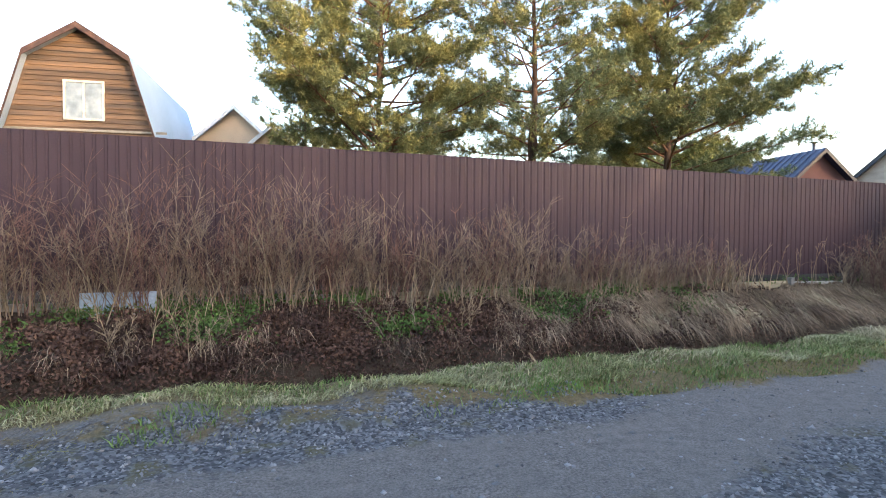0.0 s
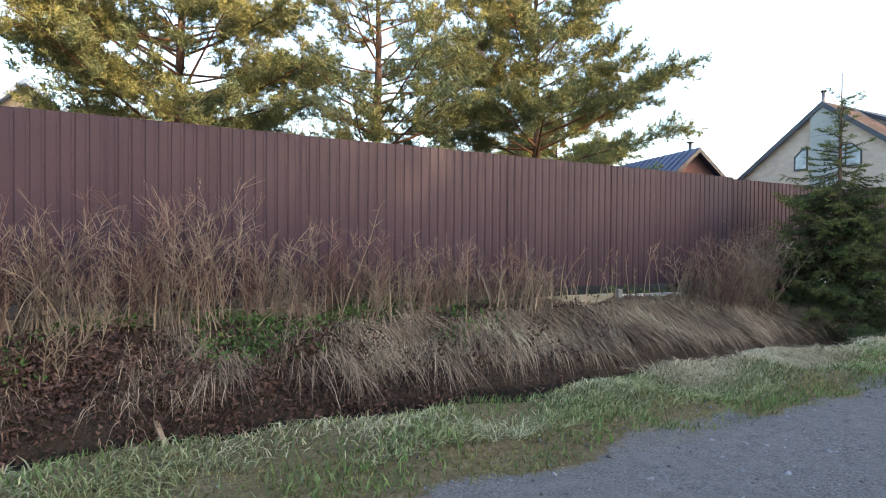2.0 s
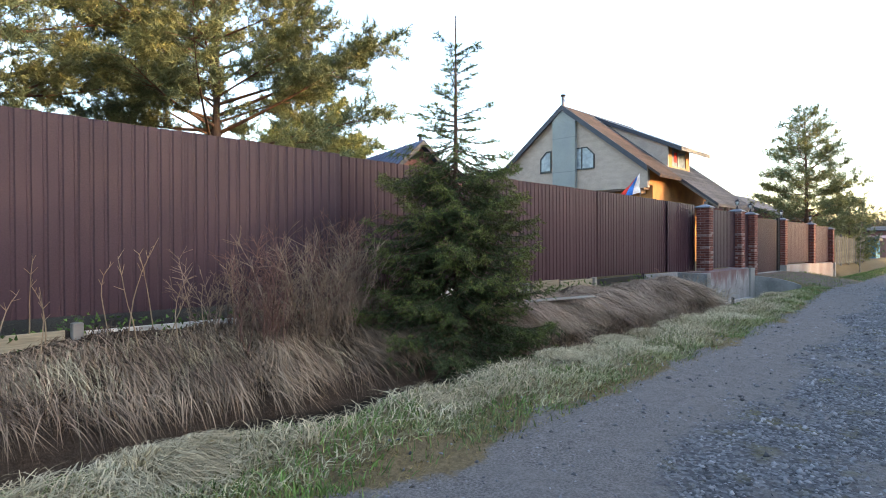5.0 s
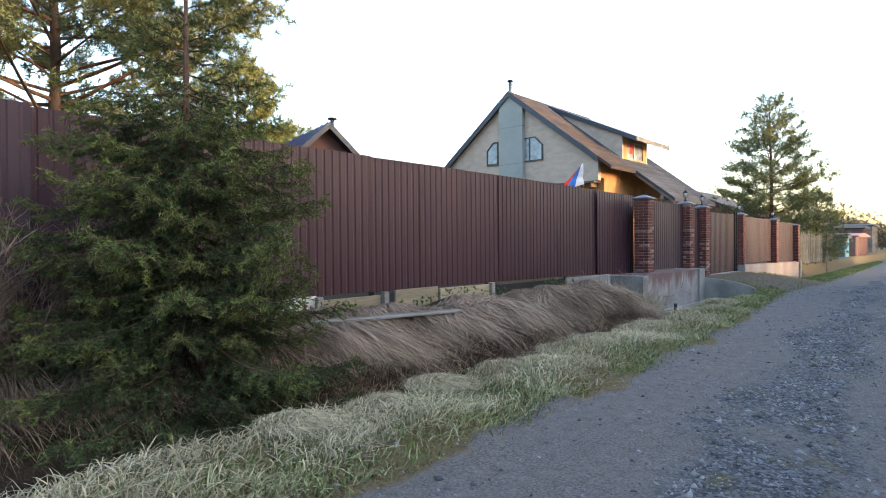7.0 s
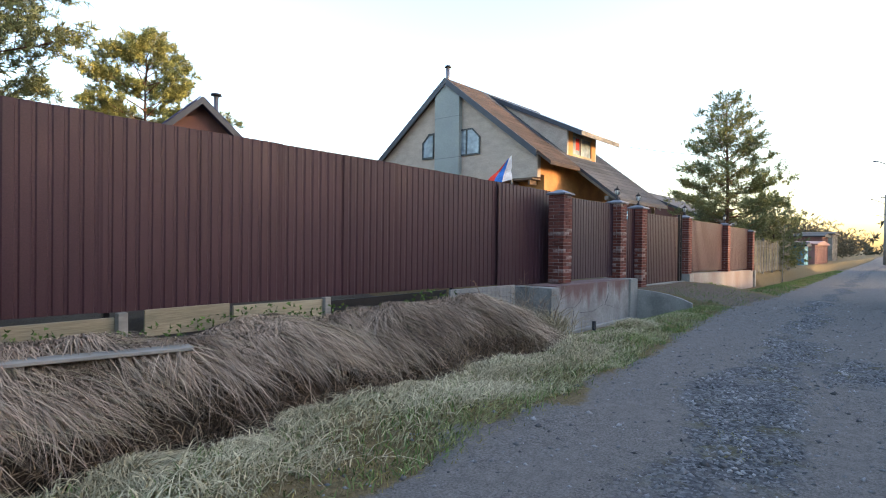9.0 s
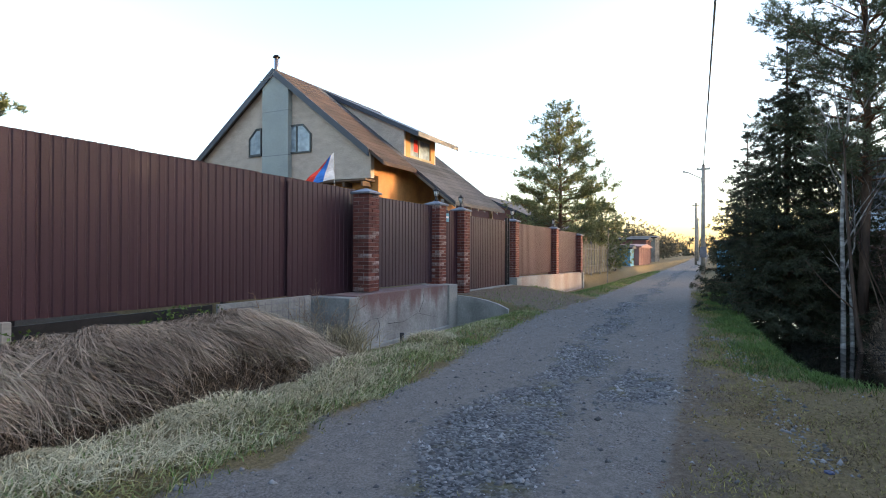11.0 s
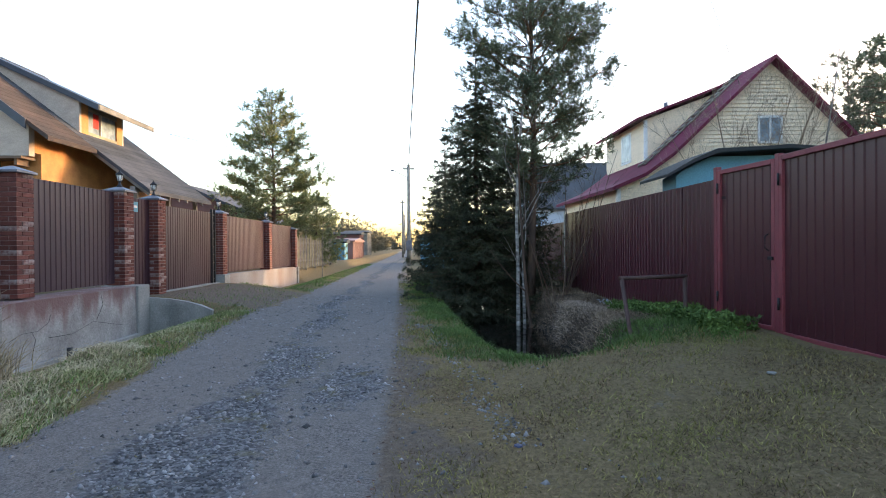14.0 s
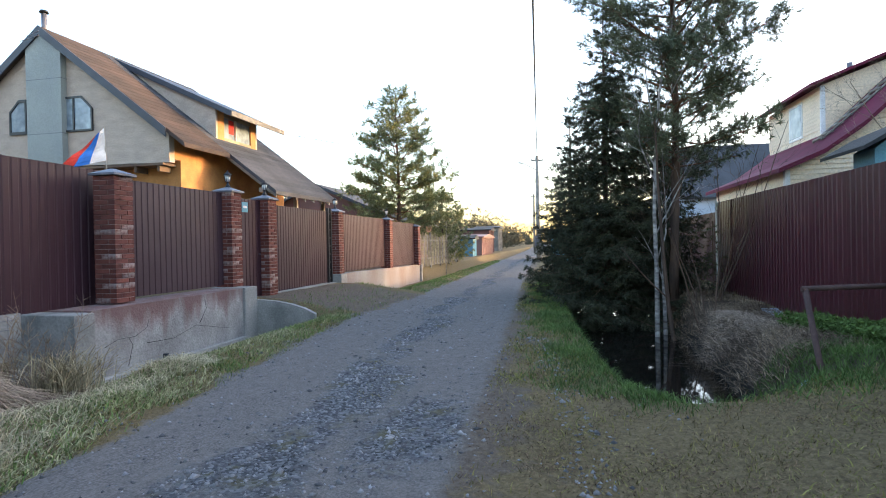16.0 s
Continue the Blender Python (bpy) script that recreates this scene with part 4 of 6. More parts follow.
part("chimney_pipe", tube(bmesh.new(), [(0.75, 1.2, 4.0), (0.75, 1.2, 5.3)], [0.07, 0.07], 8), M_CAP, red_house)
part("chimney_hat", tube(bmesh.new(), [(0.75, 1.2, 5.33), (0.75, 1.2, 5.38)], [0.17, 0.15], 8), M_IRON, red_house)

# yellow house: gable towards -x
yel = gable("house", (36.0, -9.98, 0.3), -90, 4.98, 7.14, 2.7, 7.0, 0.4, M_YELLOW, M_PURPLE, "cream sided house with flared wine-red roof and dormer",
            roof_line=[(0, 7.14), (3.3, 4.02), (4.2, 3.38), (5.28, 2.92)], boards=(0.4, 6.8, 0.125, M_YELLOW))
boxed("corner_trim", (-5.02, -4.90, -0.045, 0.1, 0.3, 2.9), M_WHITE, yel, "pale corner trim")
window(yel, -0.4, 0.4, 4.35, 5.25, -0.03, M_WHITE, "white window in the gable", (0.0,), 0.05)
FX = -3.13
part("dormer_wall", prism(bmesh.new(), [(FX, 3.9), (FX, 5.68), (-0.3, 6.72), (-0.3, 6.5), (-1.2, 5.5)], "y", 2.5, 6.85), M_YELLOW, yel)
part("dormer_roof", prism(bmesh.new(), [(FX - 0.4, 5.60), (FX - 0.4, 5.69), (-0.1, 7.02), (-0.1, 6.93)], "y", 2.2, 7.2), M_PURPLE, yel)
for a, b, c, d, m, nm in ((3.8, 4.9, 4.32, 5.5, M_WHITE, "frame"), (3.88, 4.82, 4.40, 5.42, M_CURTAIN_SKY, "pane")):
    boxed("dormer_" + nm, (FX - (0.03 if nm == "frame" else 0.04), FX - 0.001, a, b, c, d), m, yel)
for k in range(12):
    boxed("dormer_board", (FX - 0.02, FX - 0.001, 2.5, 3.79, 4.35 + 0.11 * k, 4.45 + 0.11 * k), M_YELLOW, yel)
    boxed("dormer_board", (FX - 0.02, FX - 0.001, 4.91, 6.85, 4.35 + 0.11 * k, 4.45 + 0.11 * k), M_YELLOW, yel)
    zb = 4.35 + 0.11 * k
    boxed("cheek_board", (FX + 0.01, FX + 0.03 + min((zb - 4.25) / 0.91, 2.4), 2.475, 2.499, zb, zb + 0.1) if zb < 5.6 else (FX + 0.6, FX + 1.6, 2.475, 2.499, zb, zb + 0.1), M_YELLOW, yel)
boxed("corner_trim", (FX - 0.03, FX + 0.1, 2.46, 2.51, 4.2, 5.66), M_WHITE, yel)
# roof ladder along the near slope
ladder = new("roof_ladder")
ladder.parent = yel
tagged(ladder, "grey wooden ladder lying on the roof")


def ry(x):
    return np.interp(-x, (0, 3.3, 4.2, 5.28), (7.14, 4.02, 3.38, 2.92))


for y in (1.35, 1.9):
    part("stile", tube(bmesh.new(), [(x, y, ry(x) + 0.06) for x in (-0.1, -1.2, -2.4, -3.6)], [0.03] * 4, 5), M_GREYWOOD, ladder)
for k in range(15):
    x = -0.2 - 0.24 * k
    part("rung", tube(bmesh.new(), [(x, 1.3, ry(x) + 0.09), (x, 1.95, ry(x) + 0.09)], [0.04] * 2, 5), M_GREYWOOD, ladder)
part("chimney_pipe", tube(bmesh.new(), [(-1.6, 4.2, 5.6), (-1.6, 4.2, 6.75)], [0.09, 0.09], 8), M_CAP, yel)

# blue shed
shed = thing("shed", (30.1, -4.1, 0.3), "small blue shed with a sagging black felt roof", "shed", rz=-90)
boxed("wall", (0.30, 3.3, 0.25, 1.1, -0.2, 2.30), M_BLUE, shed)
part("gable_board", prism(bmesh.new(), [(0.30, 2.305), (3.3, 2.305), (3.3, 3.1), (1.1, 3.05), (0.45, 2.74), (0.30, 2.62)], "y", 0.27, 1.0), M_BLUE, shed, "blue boarded gable")
part("roof", prism(bmesh.new(), [(-0.05, 2.56), (0.5, 2.86), (1.05, 3.08), (2.0, 3.14), (2.65, 3.18), (3.6, 3.12), (3.6, 3.19), (2.65, 3.26), (2.0, 3.21), (1.05, 3.17), (0.5, 2.94), (-0.05, 2.62)], "y", -0.15, 1.5), M_TAR, shed, "sagging black roofing felt")
boxed("fascia", (0.29, 3.32, 0.21, 0.248, 2.26, 2.36), M_BLUE, shed)

# far buildings along the lane
gable("house", (56, 17.5, 0.3), -90, 6.0, 5.4, 2.8, 9, 0.5, M_REDWALL, M_ROOF, "low dark-roofed house behind the pine", trim_m=M_TRIM)
gable("house", (63, -6.9, 0.2), 180, 3.6, 7.8, 4.3, 8, 0.4, M_ZINC, M_ROOF, "grey house with a dark slate-coloured roof", trim_m=M_WHITE)


def cabin(at, size, wall_m, roof_m, label):
    c = thing("cabin", at, label, "cabin")
    x, y, z = size
    boxed("wall", (0, x, 0, y, -0.4, z), wall_m, c)
    part("roof", prism(bmesh.new(), [(-0.2, z), (x + 0.2, z), (x + 0.2, z + 0.1), (x / 2, z + 0.35), (-0.2, z + 0.1)], "y", -0.2, y + 0.2), roof_m, c)
    for k in range(int(x / 0.5)):
        boxed("seam", (0.25 + 0.5 * k, 0.29 + 0.5 * k, -0.03, -0.001, 0, z - 0.05), wall_m, c)
    boxed("door", (-0.03, -0.001, y * 0.35, y * 0.75, -0.2, z * 0.85), wall_m, c)


cabin((66, 8.2, 0.1), (2.0, 2.4, 1.6), M_BLUE, M_TAR, "small blue shed by the lane")
cabin((70, 8.0, 0.1), (8.0, 2.6, 1.75), M_CONTAINER, M_CONTAINER, "faded red metal container by the lane")
cabin((80, 8.6, 0.2), (4.0, 3.0, 2.5), M_REDWALL, M_TAR, "small red-brown shed by the lane")
cabin((92, 9.0, 0.2), (5.0, 3.0, 3.0), M_GREYWOOD, M_TAR, "grey wooden shed by the lane")
cabin((61, -0.9, 0.0), (6.0, 2.6, 2.0), M_BLUE, M_TAR, "blue-grey shed beside the pole")

# poles and wires
POLES = ((57.5, 2.45, 7.2), (88, 4.2, 7.2), (120, 5.3, 7.2), (155, 6.6, 7.2))
for i, (x, y, hgt) in enumerate(POLES):
    p = thing("utility_pole", (x, y, -0.1), "weathered grey wooden utility pole with crossarm and lamp", "utility pole", "poles along the lane")
    part("shaft", tube(bmesh.new(), [(0, 0, -0.3), (0, 0, hgt)], [0.15, 0.11], 10), M_GREYWOOD, p)
    boxed("crossarm", (-0.05, 0.05, -0.4, 0.4, hgt - 0.35, hgt - 0.25), M_GREYWOOD, p)
    for dy in (-0.36, 0.0, 0.36):
        part("insulator", tube(bmesh.new(), [(0, dy, hgt - 0.25), (0, dy, hgt - 0.12)], [0.035, 0.025], 6), M_WHITE, p)
    part("lamp_arm", tube(bmesh.new(), [(0, 0.1, hgt - 0.9), (-0.3, 0.9, hgt - 0.5), (-0.4, 1.2, hgt - 0.45)], [0.03, 0.03, 0.06], 6), M_CAP, p)
    if i == 0:
        boxed("meter_box", (-0.25, -0.12, -0.2, 0.2, 1.2, 1.9), M_CAP, p)


def wire(a, b, sag, r):
    a, b = Vector(a), Vector(b)
    pts = [a.lerp(b, k / 24) - Vector((0, 0, sag * 4 * (k / 24) * (1 - k / 24))) for k in range(25)]
    ob = part("cable", tube(bmesh.new(), pts, [r] * 25, 4), M_WIRE)
    tagged(ob, "black overhead cable sagging along the lane", "cable", "overhead cables")


wire((57.5, 2.45, 6.95), (2.0, 0.15, 7.4), 0.2, 0.024)
for (xa, ya, ha), (xb, yb, hb) in zip(POLES, POLES[1:]):
    wire((xa, ya, ha - 0.15), (xb, yb, hb - 0.15), 0.5, 0.02)
wire((57.5, 2.45, 6.9), (44, 13, 6.6), 0.4, 0.012)
wire((35.8, -8.9, 6.5), (21.5, 0.95, 7.2), -0.2, 0.010)


def plank(name, a, b, w, t, material, label, category, group="", tilt=0.0):
    """A board from a to b, w high and t thick."""
    a, b = Vector(a), Vector(b)
    ob = boxed(name, (-(b - a).length / 2, (b - a).length / 2, -t / 2, t / 2, -w / 2, w / 2), material, None, "", min(t, w) * 0.15)
    q = (b - a).to_track_quat("X", "Z")
    ob.matrix_world = Matrix.Translation((a + b) / 2) @ q.to_matrix().to_4x4() @ pose(0, 0, 0, tilt)
    return tagged(ob, label, category, group)


rb = random.Random(12)
for x0, x1, z0, m in ((7.5, 9.9, 0.49, M_PLANK), (10.05, 11.7, 0.47, M_WHITEWOOD), (13.6, 15.3, 0.44, M_PLANK), (15.35, 16.7, 0.46, M_WHITEWOOD), (16.75, 17.9, 0.40, M_PLANK), (18.2, 19.2, 0.46, M_PLANK), (19.25, 20.6, 0.43, M_PLANK), (4.6, 7.3, 0.50, M_PLANK), (1.0, 4.4, 0.52, M_PLANK), (-4.5, 0.6, 0.52, M_GREYWOOD)):
    y = 7.78 if x0 < 13 else 8.0
    tall = 0.30 if x0 > 13 else 0.19
    z0 += (tall - 0.19) / 2
    plank("board", (x0, y, z0), (x1, y + rb.uniform(-0.03, 0.03), z0 + rb.uniform(-0.02, 0.02)), tall, 0.035, m, "weathered board set on edge below the sheet fence", "board", "boards under the fence")
for x in (10.0, 15.33, 17.95, 20.65, 16.72):
    ob = boxed("stake", (x - 0.05, x + 0.05, 7.9 if x > 13 else 7.7, 8.0 if x > 13 else 7.8, 0.0, 0.66), M_GREYWOOD, None, bevel=0.008)
    tagged(ob, "short grey wooden stake holding the boards", "stake", "stakes under the fence")
plank("board", (15.2, 7.15, 0.47), (18.0, 6.5, 0.47), 0.03, 0.22, M_GREYWOOD, "long grey plank lying flat on the bank", "board")
plank("dark_panel", (20.75, 8.06, 0.36), (23.45, 8.06, 0.38), 0.46, 0.02, M_IRON, "dark slate-grey panel below the fence", "panel")
plank("concrete_slab", (23.5, 8.02, 0.30), (25.62, 8.0, 0.30), 0.62, 0.05, M_CONC, "pale broken concrete slab with wire mesh in front", "slab")
mesh_ob = thing("wire_mesh", (23.6, 7.96, 0.0), "grey welded wire mesh against the slab", "wire mesh")
for k in range(14):
    part("wire", tube(bmesh.new(), [(0.14 * k, 0, 0.02), (0.14 * k, 0, 0.58)], [0.004] * 2, 4), M_CAP, mesh_ob)
for k in range(5):
    part("wire", tube(bmesh.new(), [(0, -0.005, 0.05 + 0.12 * k), (1.9, -0.005, 0.05 + 0.12 * k)], [0.004] * 2, 4), M_CAP, mesh_ob)
plank("sheet_scrap", (-2.95, 7.62, 0.54), (-2.05, 7.6, 0.54), 0.42, 0.01, M_ZINC, "bent pale blue sheet-metal scrap on the bank", "scrap metal")
plank("board", (3.1, 5.75, -0.75), (2.8, 6.5, 0.05), 0.07, 0.05, M_STALK, "rotten grey stake leaning in the ditch", "board")

# pipe rail and slab by the pool
railing = thing("pipe_rail", (25.3, -1.86, 0.1), "rusty bent pipe rail beside the ditch pool", "rail")
part("crossbar", tube(bmesh.new(), [(0.02, 0.48, 0.845), (0.36, -0.58, 0.85)], [0.026, 0.026], 8), M_PIPE, railing)
part("leg", tube(bmesh.new(), [(0.03, 0.45, 0.84), (-0.28, 0.42, 0.0), (-0.33, 0.41, -0.2)], [0.028, 0.028, 0.028], 8), M_PIPE, railing)
part("leg", tube(bmesh.new(), [(0.35, -0.55, 0.84), (0.42, -0.60, 0.15), (0.43, -0.6, -0.1)], [0.028, 0.028, 0.028], 8), M_PIPE, railing)
plank("blue_board", (24.95, -1.32, 0.10), (25.75, -2.1, 0.22), 0.05, 0.2, M_ZINC, "pale blue painted board lying at the pool's edge", "board")
plank("blue_board", (29.2, -2.55, 0.12), (30.0, -2.6, 0.2), 0.05, 0.25, M_ZINC, "pale blue board against the fence foot", "board")

# slatted fence further on
slat_fence = thing("slat_fence", (45.7, 7.55, 0.25), "thin tan wooden slat fence beside the lane", "fence")
for k in range(42):
    boxed("slat", (0.24 * k, 0.24 * k + 0.09, -0.02, 0.0, rb.uniform(0, 0.08), 1.65 + rb.uniform(-0.08, 0.08)), M_PLANK if k % 3 else M_GREYWOOD, slat_fence)
for z in (0.4, 1.3):
    boxed("rail", (0, 10, 0.002, 0.04, z, z + 0.07), M_GREYWOOD, slat_fence)
for k in range(5):
    boxed("post", (2.4 * k, 2.4 * k + 0.09, 0.04, 0.13, -0.6, 1.75), M_GREYWOOD, slat_fence)


# ---- trees ----
def bezier(p0, p1, p2, n):
    s = np.linspace(0, 1, n)[:, None]
    return (1 - s) ** 2 * p0 + 2 * s * (1 - s) * p1 + s * s * p2


def needles(C, A, count, run, length, width, rng):
    """Triangles that stand round short shoots: C their feet, A their ways, run the length of a shoot."""
    n = len(C) * count
    c, a = np.repeat(C, count, 0), np.repeat(unit(A), count, 0)
    u = rng.uniform(0, 1, n)[:, None]
    r = unit(rng.normal(size=(n, 3)))
    d = unit(a * 0.55 + r)
    b = c + a * u * run
    s = unit(np.cross(d, rng.normal(size=(n, 3)))) * width * 0.5
    tip = b + d * (length * rng.uniform(0.7, 1.2, n)[:, None])
    V = np.stack([b - s, b + s, tip], 1).reshape(-1, 3)
    return V, np.arange(3 * n).reshape(-1, 3)


def pine(name, at, H, base, radius, seed, label, trunk=0.16, dens=1.0, needle=0.16, wide=0.032, tuft=16, mat=None, lean=(0, 0), gaps=0.15, limbs=7):
    """A Scots pine: bare lower trunk, crooked limbs, tufts of needles in clumps."""
    rng = np.random.default_rng(seed)
    t = thing(name, at, label, "tree")
    way = np.array([lean[0], lean[1], 1.0])
    pts = [tuple(way * z + np.array([0.05 * math.sin(z * 0.8 + seed), 0.05 * math.cos(z * 0.7), 0])) for z in np.linspace(-0.3, H, 10)]
    rad = [max(0.02, trunk * (1 - 0.9 * k / 9)) for k in range(10)]
    part("trunk", tube(bmesh.new(), pts, rad, 9), M_BARK, t, "scaly red-brown bark")
    P, Q, R0, R1, C, A = [], [], [], [], [], []
    n = int((H - base) * limbs)
    for i in range(n):
        f = (i + 0.5) / n
        z = base + (H - base - 0.2) * f
        if rng.random() < gaps:
            continue
        a = i * 2.4 + rng.uniform(-0.5, 0.5)
        prof = (1 - f) ** 0.6 * (0.6 + 0.4 * min(1, f * 5)) + 0.08
        L = radius * prof * rng.uniform(0.65, 1.12)
        out = np.array([math.cos(a), math.sin(a), 0])
        p0 = way * z
        up = rng.uniform(-0.12, 0.30) + 0.35 * f
        p1 = p0 + out * L * 0.55 + np.array([0, 0, L * (up - 0.05)])
        p2 = p0 + out * L + np.array([rng.uniform(-.2, .2) * L, rng.uniform(-.2, .2) * L, L * (up + rng.uniform(0.0, 0.25))])
        m = 6
        cur = bezier(p0, p1, p2, m)
        r = np.linspace(0.012 + 0.012 * L, 0.006, m)
        P += list(cur[:-1])
        Q += list(cur[1:])
        R0 += list(r[:-1])
        R1 += list(r[1:])
        k = max(3, int(L / 0.26 * dens))
        for j in range(k):
            s = 0.28 + 0.72 * (j + rng.random()) / k
            if rng.random() < 0.12:
                continue
            b = (1 - s) ** 2 * p0 + 2 * s * (1 - s) * p1 + s * s * p2
            side = unit(np.cross(out, (0, 0, 1.0))) * (1 if j % 2 else -1)
            d = unit(out * 0.7 + side * rng.uniform(0.4, 1.1) + np.array([0, 0, rng.uniform(-0.1, 0.75)]))
            l = L * rng.uniform(0.16, 0.34) * (1.15 - 0.5 * s) + 0.15
            P.append(b), Q.append(b + d * l), R0.append(0.009), R1.append(0.004)
            q = max(3, int(l / 0.085 * dens))
            for w in range(q):
                g = b + d * l * (0.3 + 0.7 * (w + 0.5) / q) + rng.normal(size=3) * 0.09
                C.append(g)
                A.append(unit(d + rng.normal(size=3) * 0.5 + np.array([0, 0, 0.5])))
    V, F = sticks(P, Q, R0, R1)
    tagged(tris("bough", V, F, M_BARK_TOP, t, "orange-brown limbs"), kind="stuff")
    V, F = needles(np.array(C), np.array(A), tuft, needle * 1.3, needle, wide, rng)
    tagged(tris("crown", V, F, mat or M_NEEDLE, t, "tufted olive-green needles"), kind="stuff")
    return t


def spruce(name, at, H, radius, seed, label, per_m=16, spire=0.8, needle=0.06, wide=0.014, twig_step=0.07, count=36, mat=None, trunk=0.07, droop=0.28, taper=0.75, tip=None, low=1.0):
    """A spruce: whorls of drooping branches with hanging twigs that thin out into an open leader. tip: the material of
    the outer shoots.
    """
    rng = np.random.default_rng(seed)
    t = thing(name, at, label, "tree")
    part("trunk", tube(bmesh.new(), [(0, 0, -0.4), (0, 0, H * 0.5), (0.01, 0, H)], [trunk, trunk * 0.55, 0.006], 8), M_BARK, t, "grey-brown bark")
    P, Q, R0, R1, C, A, CT, AT = [], [], [], [], [], [], [], []
    n = int(H * per_m)
    for i in range(n):
        z = 0.1 + (H - 0.12) * i / n
        f = z / H
        u = float(np.clip((z - (H - spire)) / spire, 0, 1))
        if u > 0 and rng.random() > 0.62 * (1 - 0.8 * u) or u > 0.8:
            continue
        a = i * 2.4 + rng.uniform(-0.4, 0.4)
        L = radius * ((1 - f) ** taper * 0.95 + 0.02) * rng.uniform(0.66, 1.14) * (low + (1 - low) * min(1, z / (0.3 * H))) * (1 - 0.38 * min(1, u * 3))
        out = np.array([math.cos(a), math.sin(a), 0])
        side = np.array([-out[1], out[0], 0])
        dr = -droop + (droop + 0.42) * min(1, u * 2.5)
        p0 = np.array([0, 0, z])
        p1 = p0 + out * L * 0.6 + np.array([0, 0, dr * L])
        p2 = p0 + out * L + np.array([0, 0, (dr * 0.95 + 0.16) * L])
        cur = bezier(p0, p1, p2, 5)
        r = np.linspace(0.005 + 0.006 * L, 0.003, 5)
        P += list(cur[:-1]); Q += list(cur[1:]); R0 += list(r[:-1]); R1 += list(r[1:])
        k = max(2, int(L / twig_step / (1 + 0.5 * (u > 0))))
        for j in range(k):
            s = 0.12 + 0.88 * (j + rng.random() * 0.8) / k
            b = (1 - s) ** 2 * p0 + 2 * s * (1 - s) * p1 + s * s * p2
            for sg in (-1, 1):
                hang = rng.uniform(-0.75, -0.05) if u < 0.1 else rng.uniform(0.0, 0.4)
                d = unit(out * rng.uniform(0.5, 0.9) + side * sg * rng.uniform(0.4, 1.0) + np.array([0, 0, hang]))
                l = (0.09 + 0.34 * L * (1 - 0.8 * s) * rng.uniform(0.4, 1.1)) * (1 - 0.5 * min(1, u * 3))
                P.append(b); Q.append(b + d * l); R0.append(0.0035); R1.append(0.002)
                m = max(1, int(l / 0.10))
                for w in range(m):
                    # side twigs of the lowest boughs keep the darker material
                    outer = f > 0.22 and s > 0.55 and w == m - 1
                    (CT if outer else C).append(b + d * l * w / m)
                    (AT if outer else A).append(d)
        CT.append(p2 - out * 0.08); AT.append(out + np.array([0, 0, 0.2]))
    V, F = sticks(P, Q, R0, R1)
    tagged(tris("branchwork", V, F, M_BARK, t, "thin brown branches"), kind="stuff")
    V, F = needles(np.array(C), np.array(A), count // 3, 0.11, needle, wide, rng)
    tagged(tris("crown", V, F, mat or M_SPRUCE, t, "dense dark green needles"), kind="stuff")
    V, F = needles(np.array(CT), np.array(AT), count // 3, 0.11, needle, wide, rng)
    tagged(tris("outer_growth", V, F, tip or mat or M_SPRUCE, t, "needles of the outer shoots"), kind="stuff")
    return t


def bare_tree(name, at, H, seed, label, stems=1, mat=M_TWIG, trunk=0.05, spread=0.3, leaf=None, category="tree", levels=3, kids=7):
    """A leafless tree or sapling that forks again and again."""
    rng = np.random.default_rng(seed)
    t = thing(name, at, label, category)
    P, Q, R0, R1, T = [], [], [], [], []

    def grow(p, d, L, r, lev):
        m = 6 if lev == 0 else 4
        for k in range(m):
            d = unit(d + rng.normal(size=3) * (0.05 if lev == 0 else 0.14) + np.array([0, 0, 0.04]))
            q = p + d * L / m
            ra, rb_ = r * (1 - 0.75 * k / m), r * (1 - 0.75 * (k + 1) / m)
            P.append(p), Q.append(q), R0.append(ra), R1.append(rb_)
            if lev < levels and k >= (1 if lev else 1):
                for _ in range(max(1, int(kids / m * (1 if lev else 1.6)))):
                    e = unit(rng.normal(size=3))
                    e = unit(d * 0.9 + unit(e - d * (e @ d)) * rng.uniform(0.5, 0.95))
                    grow(p + (q - p) * rng.random(), e, L * rng.uniform(0.25, 0.42), max(rb_ * 0.5, 0.0025), lev + 1)
            p = q
        T.append(p)

    for s in range(stems):
        a = rng.uniform(0, 6.28)
        d = unit(np.array([math.cos(a) * spread, math.sin(a) * spread, 1.0]))
        grow(np.array([math.cos(a) * 0.1 * (stems > 1), math.sin(a) * 0.1 * (stems > 1), -0.15]), d, H * rng.uniform(0.75, 1.0), trunk, 0)
    V, F = sticks(P, Q, R0, R1)
    tagged(tris("branchwork", V, F, mat, t), kind="stuff")
    if leaf:
        C = np.array(T)[rng.random(len(T)) < 0.8]
        V, F = needles(C, rng.normal(size=C.shape), 4, 0.06, 0.05, 0.03, rng)
        tagged(tris("bud_mass", V, F, leaf, t, "small opening leaves"), kind="stuff")
    return t


# pines behind the sheet fence
pine("pine_tree", (3.7, 18.2, 0.5), 13.5, 1.4, 4.3, 1, "tall Scots pine with dense olive crown behind the fence", 0.20, 1.4, 0.17, 0.026, 19, gaps=0.06, limbs=10)
pine("pine_tree", (9.35, 17.6, 0.5), 13.5, 1.5, 3.7, 2, "tall sparse Scots pine with a straight grey-brown trunk", 0.21, 1.2, 0.17, 0.025, 18, gaps=0.14, limbs=9)
pine("pine_tree", (15.9, 18.0, 0.5), 13.5, 1.4, 4.9, 3, "tall Scots pine with spreading limbs behind the fence", 0.21, 1.4, 0.17, 0.026, 19, gaps=0.08, limbs=9)
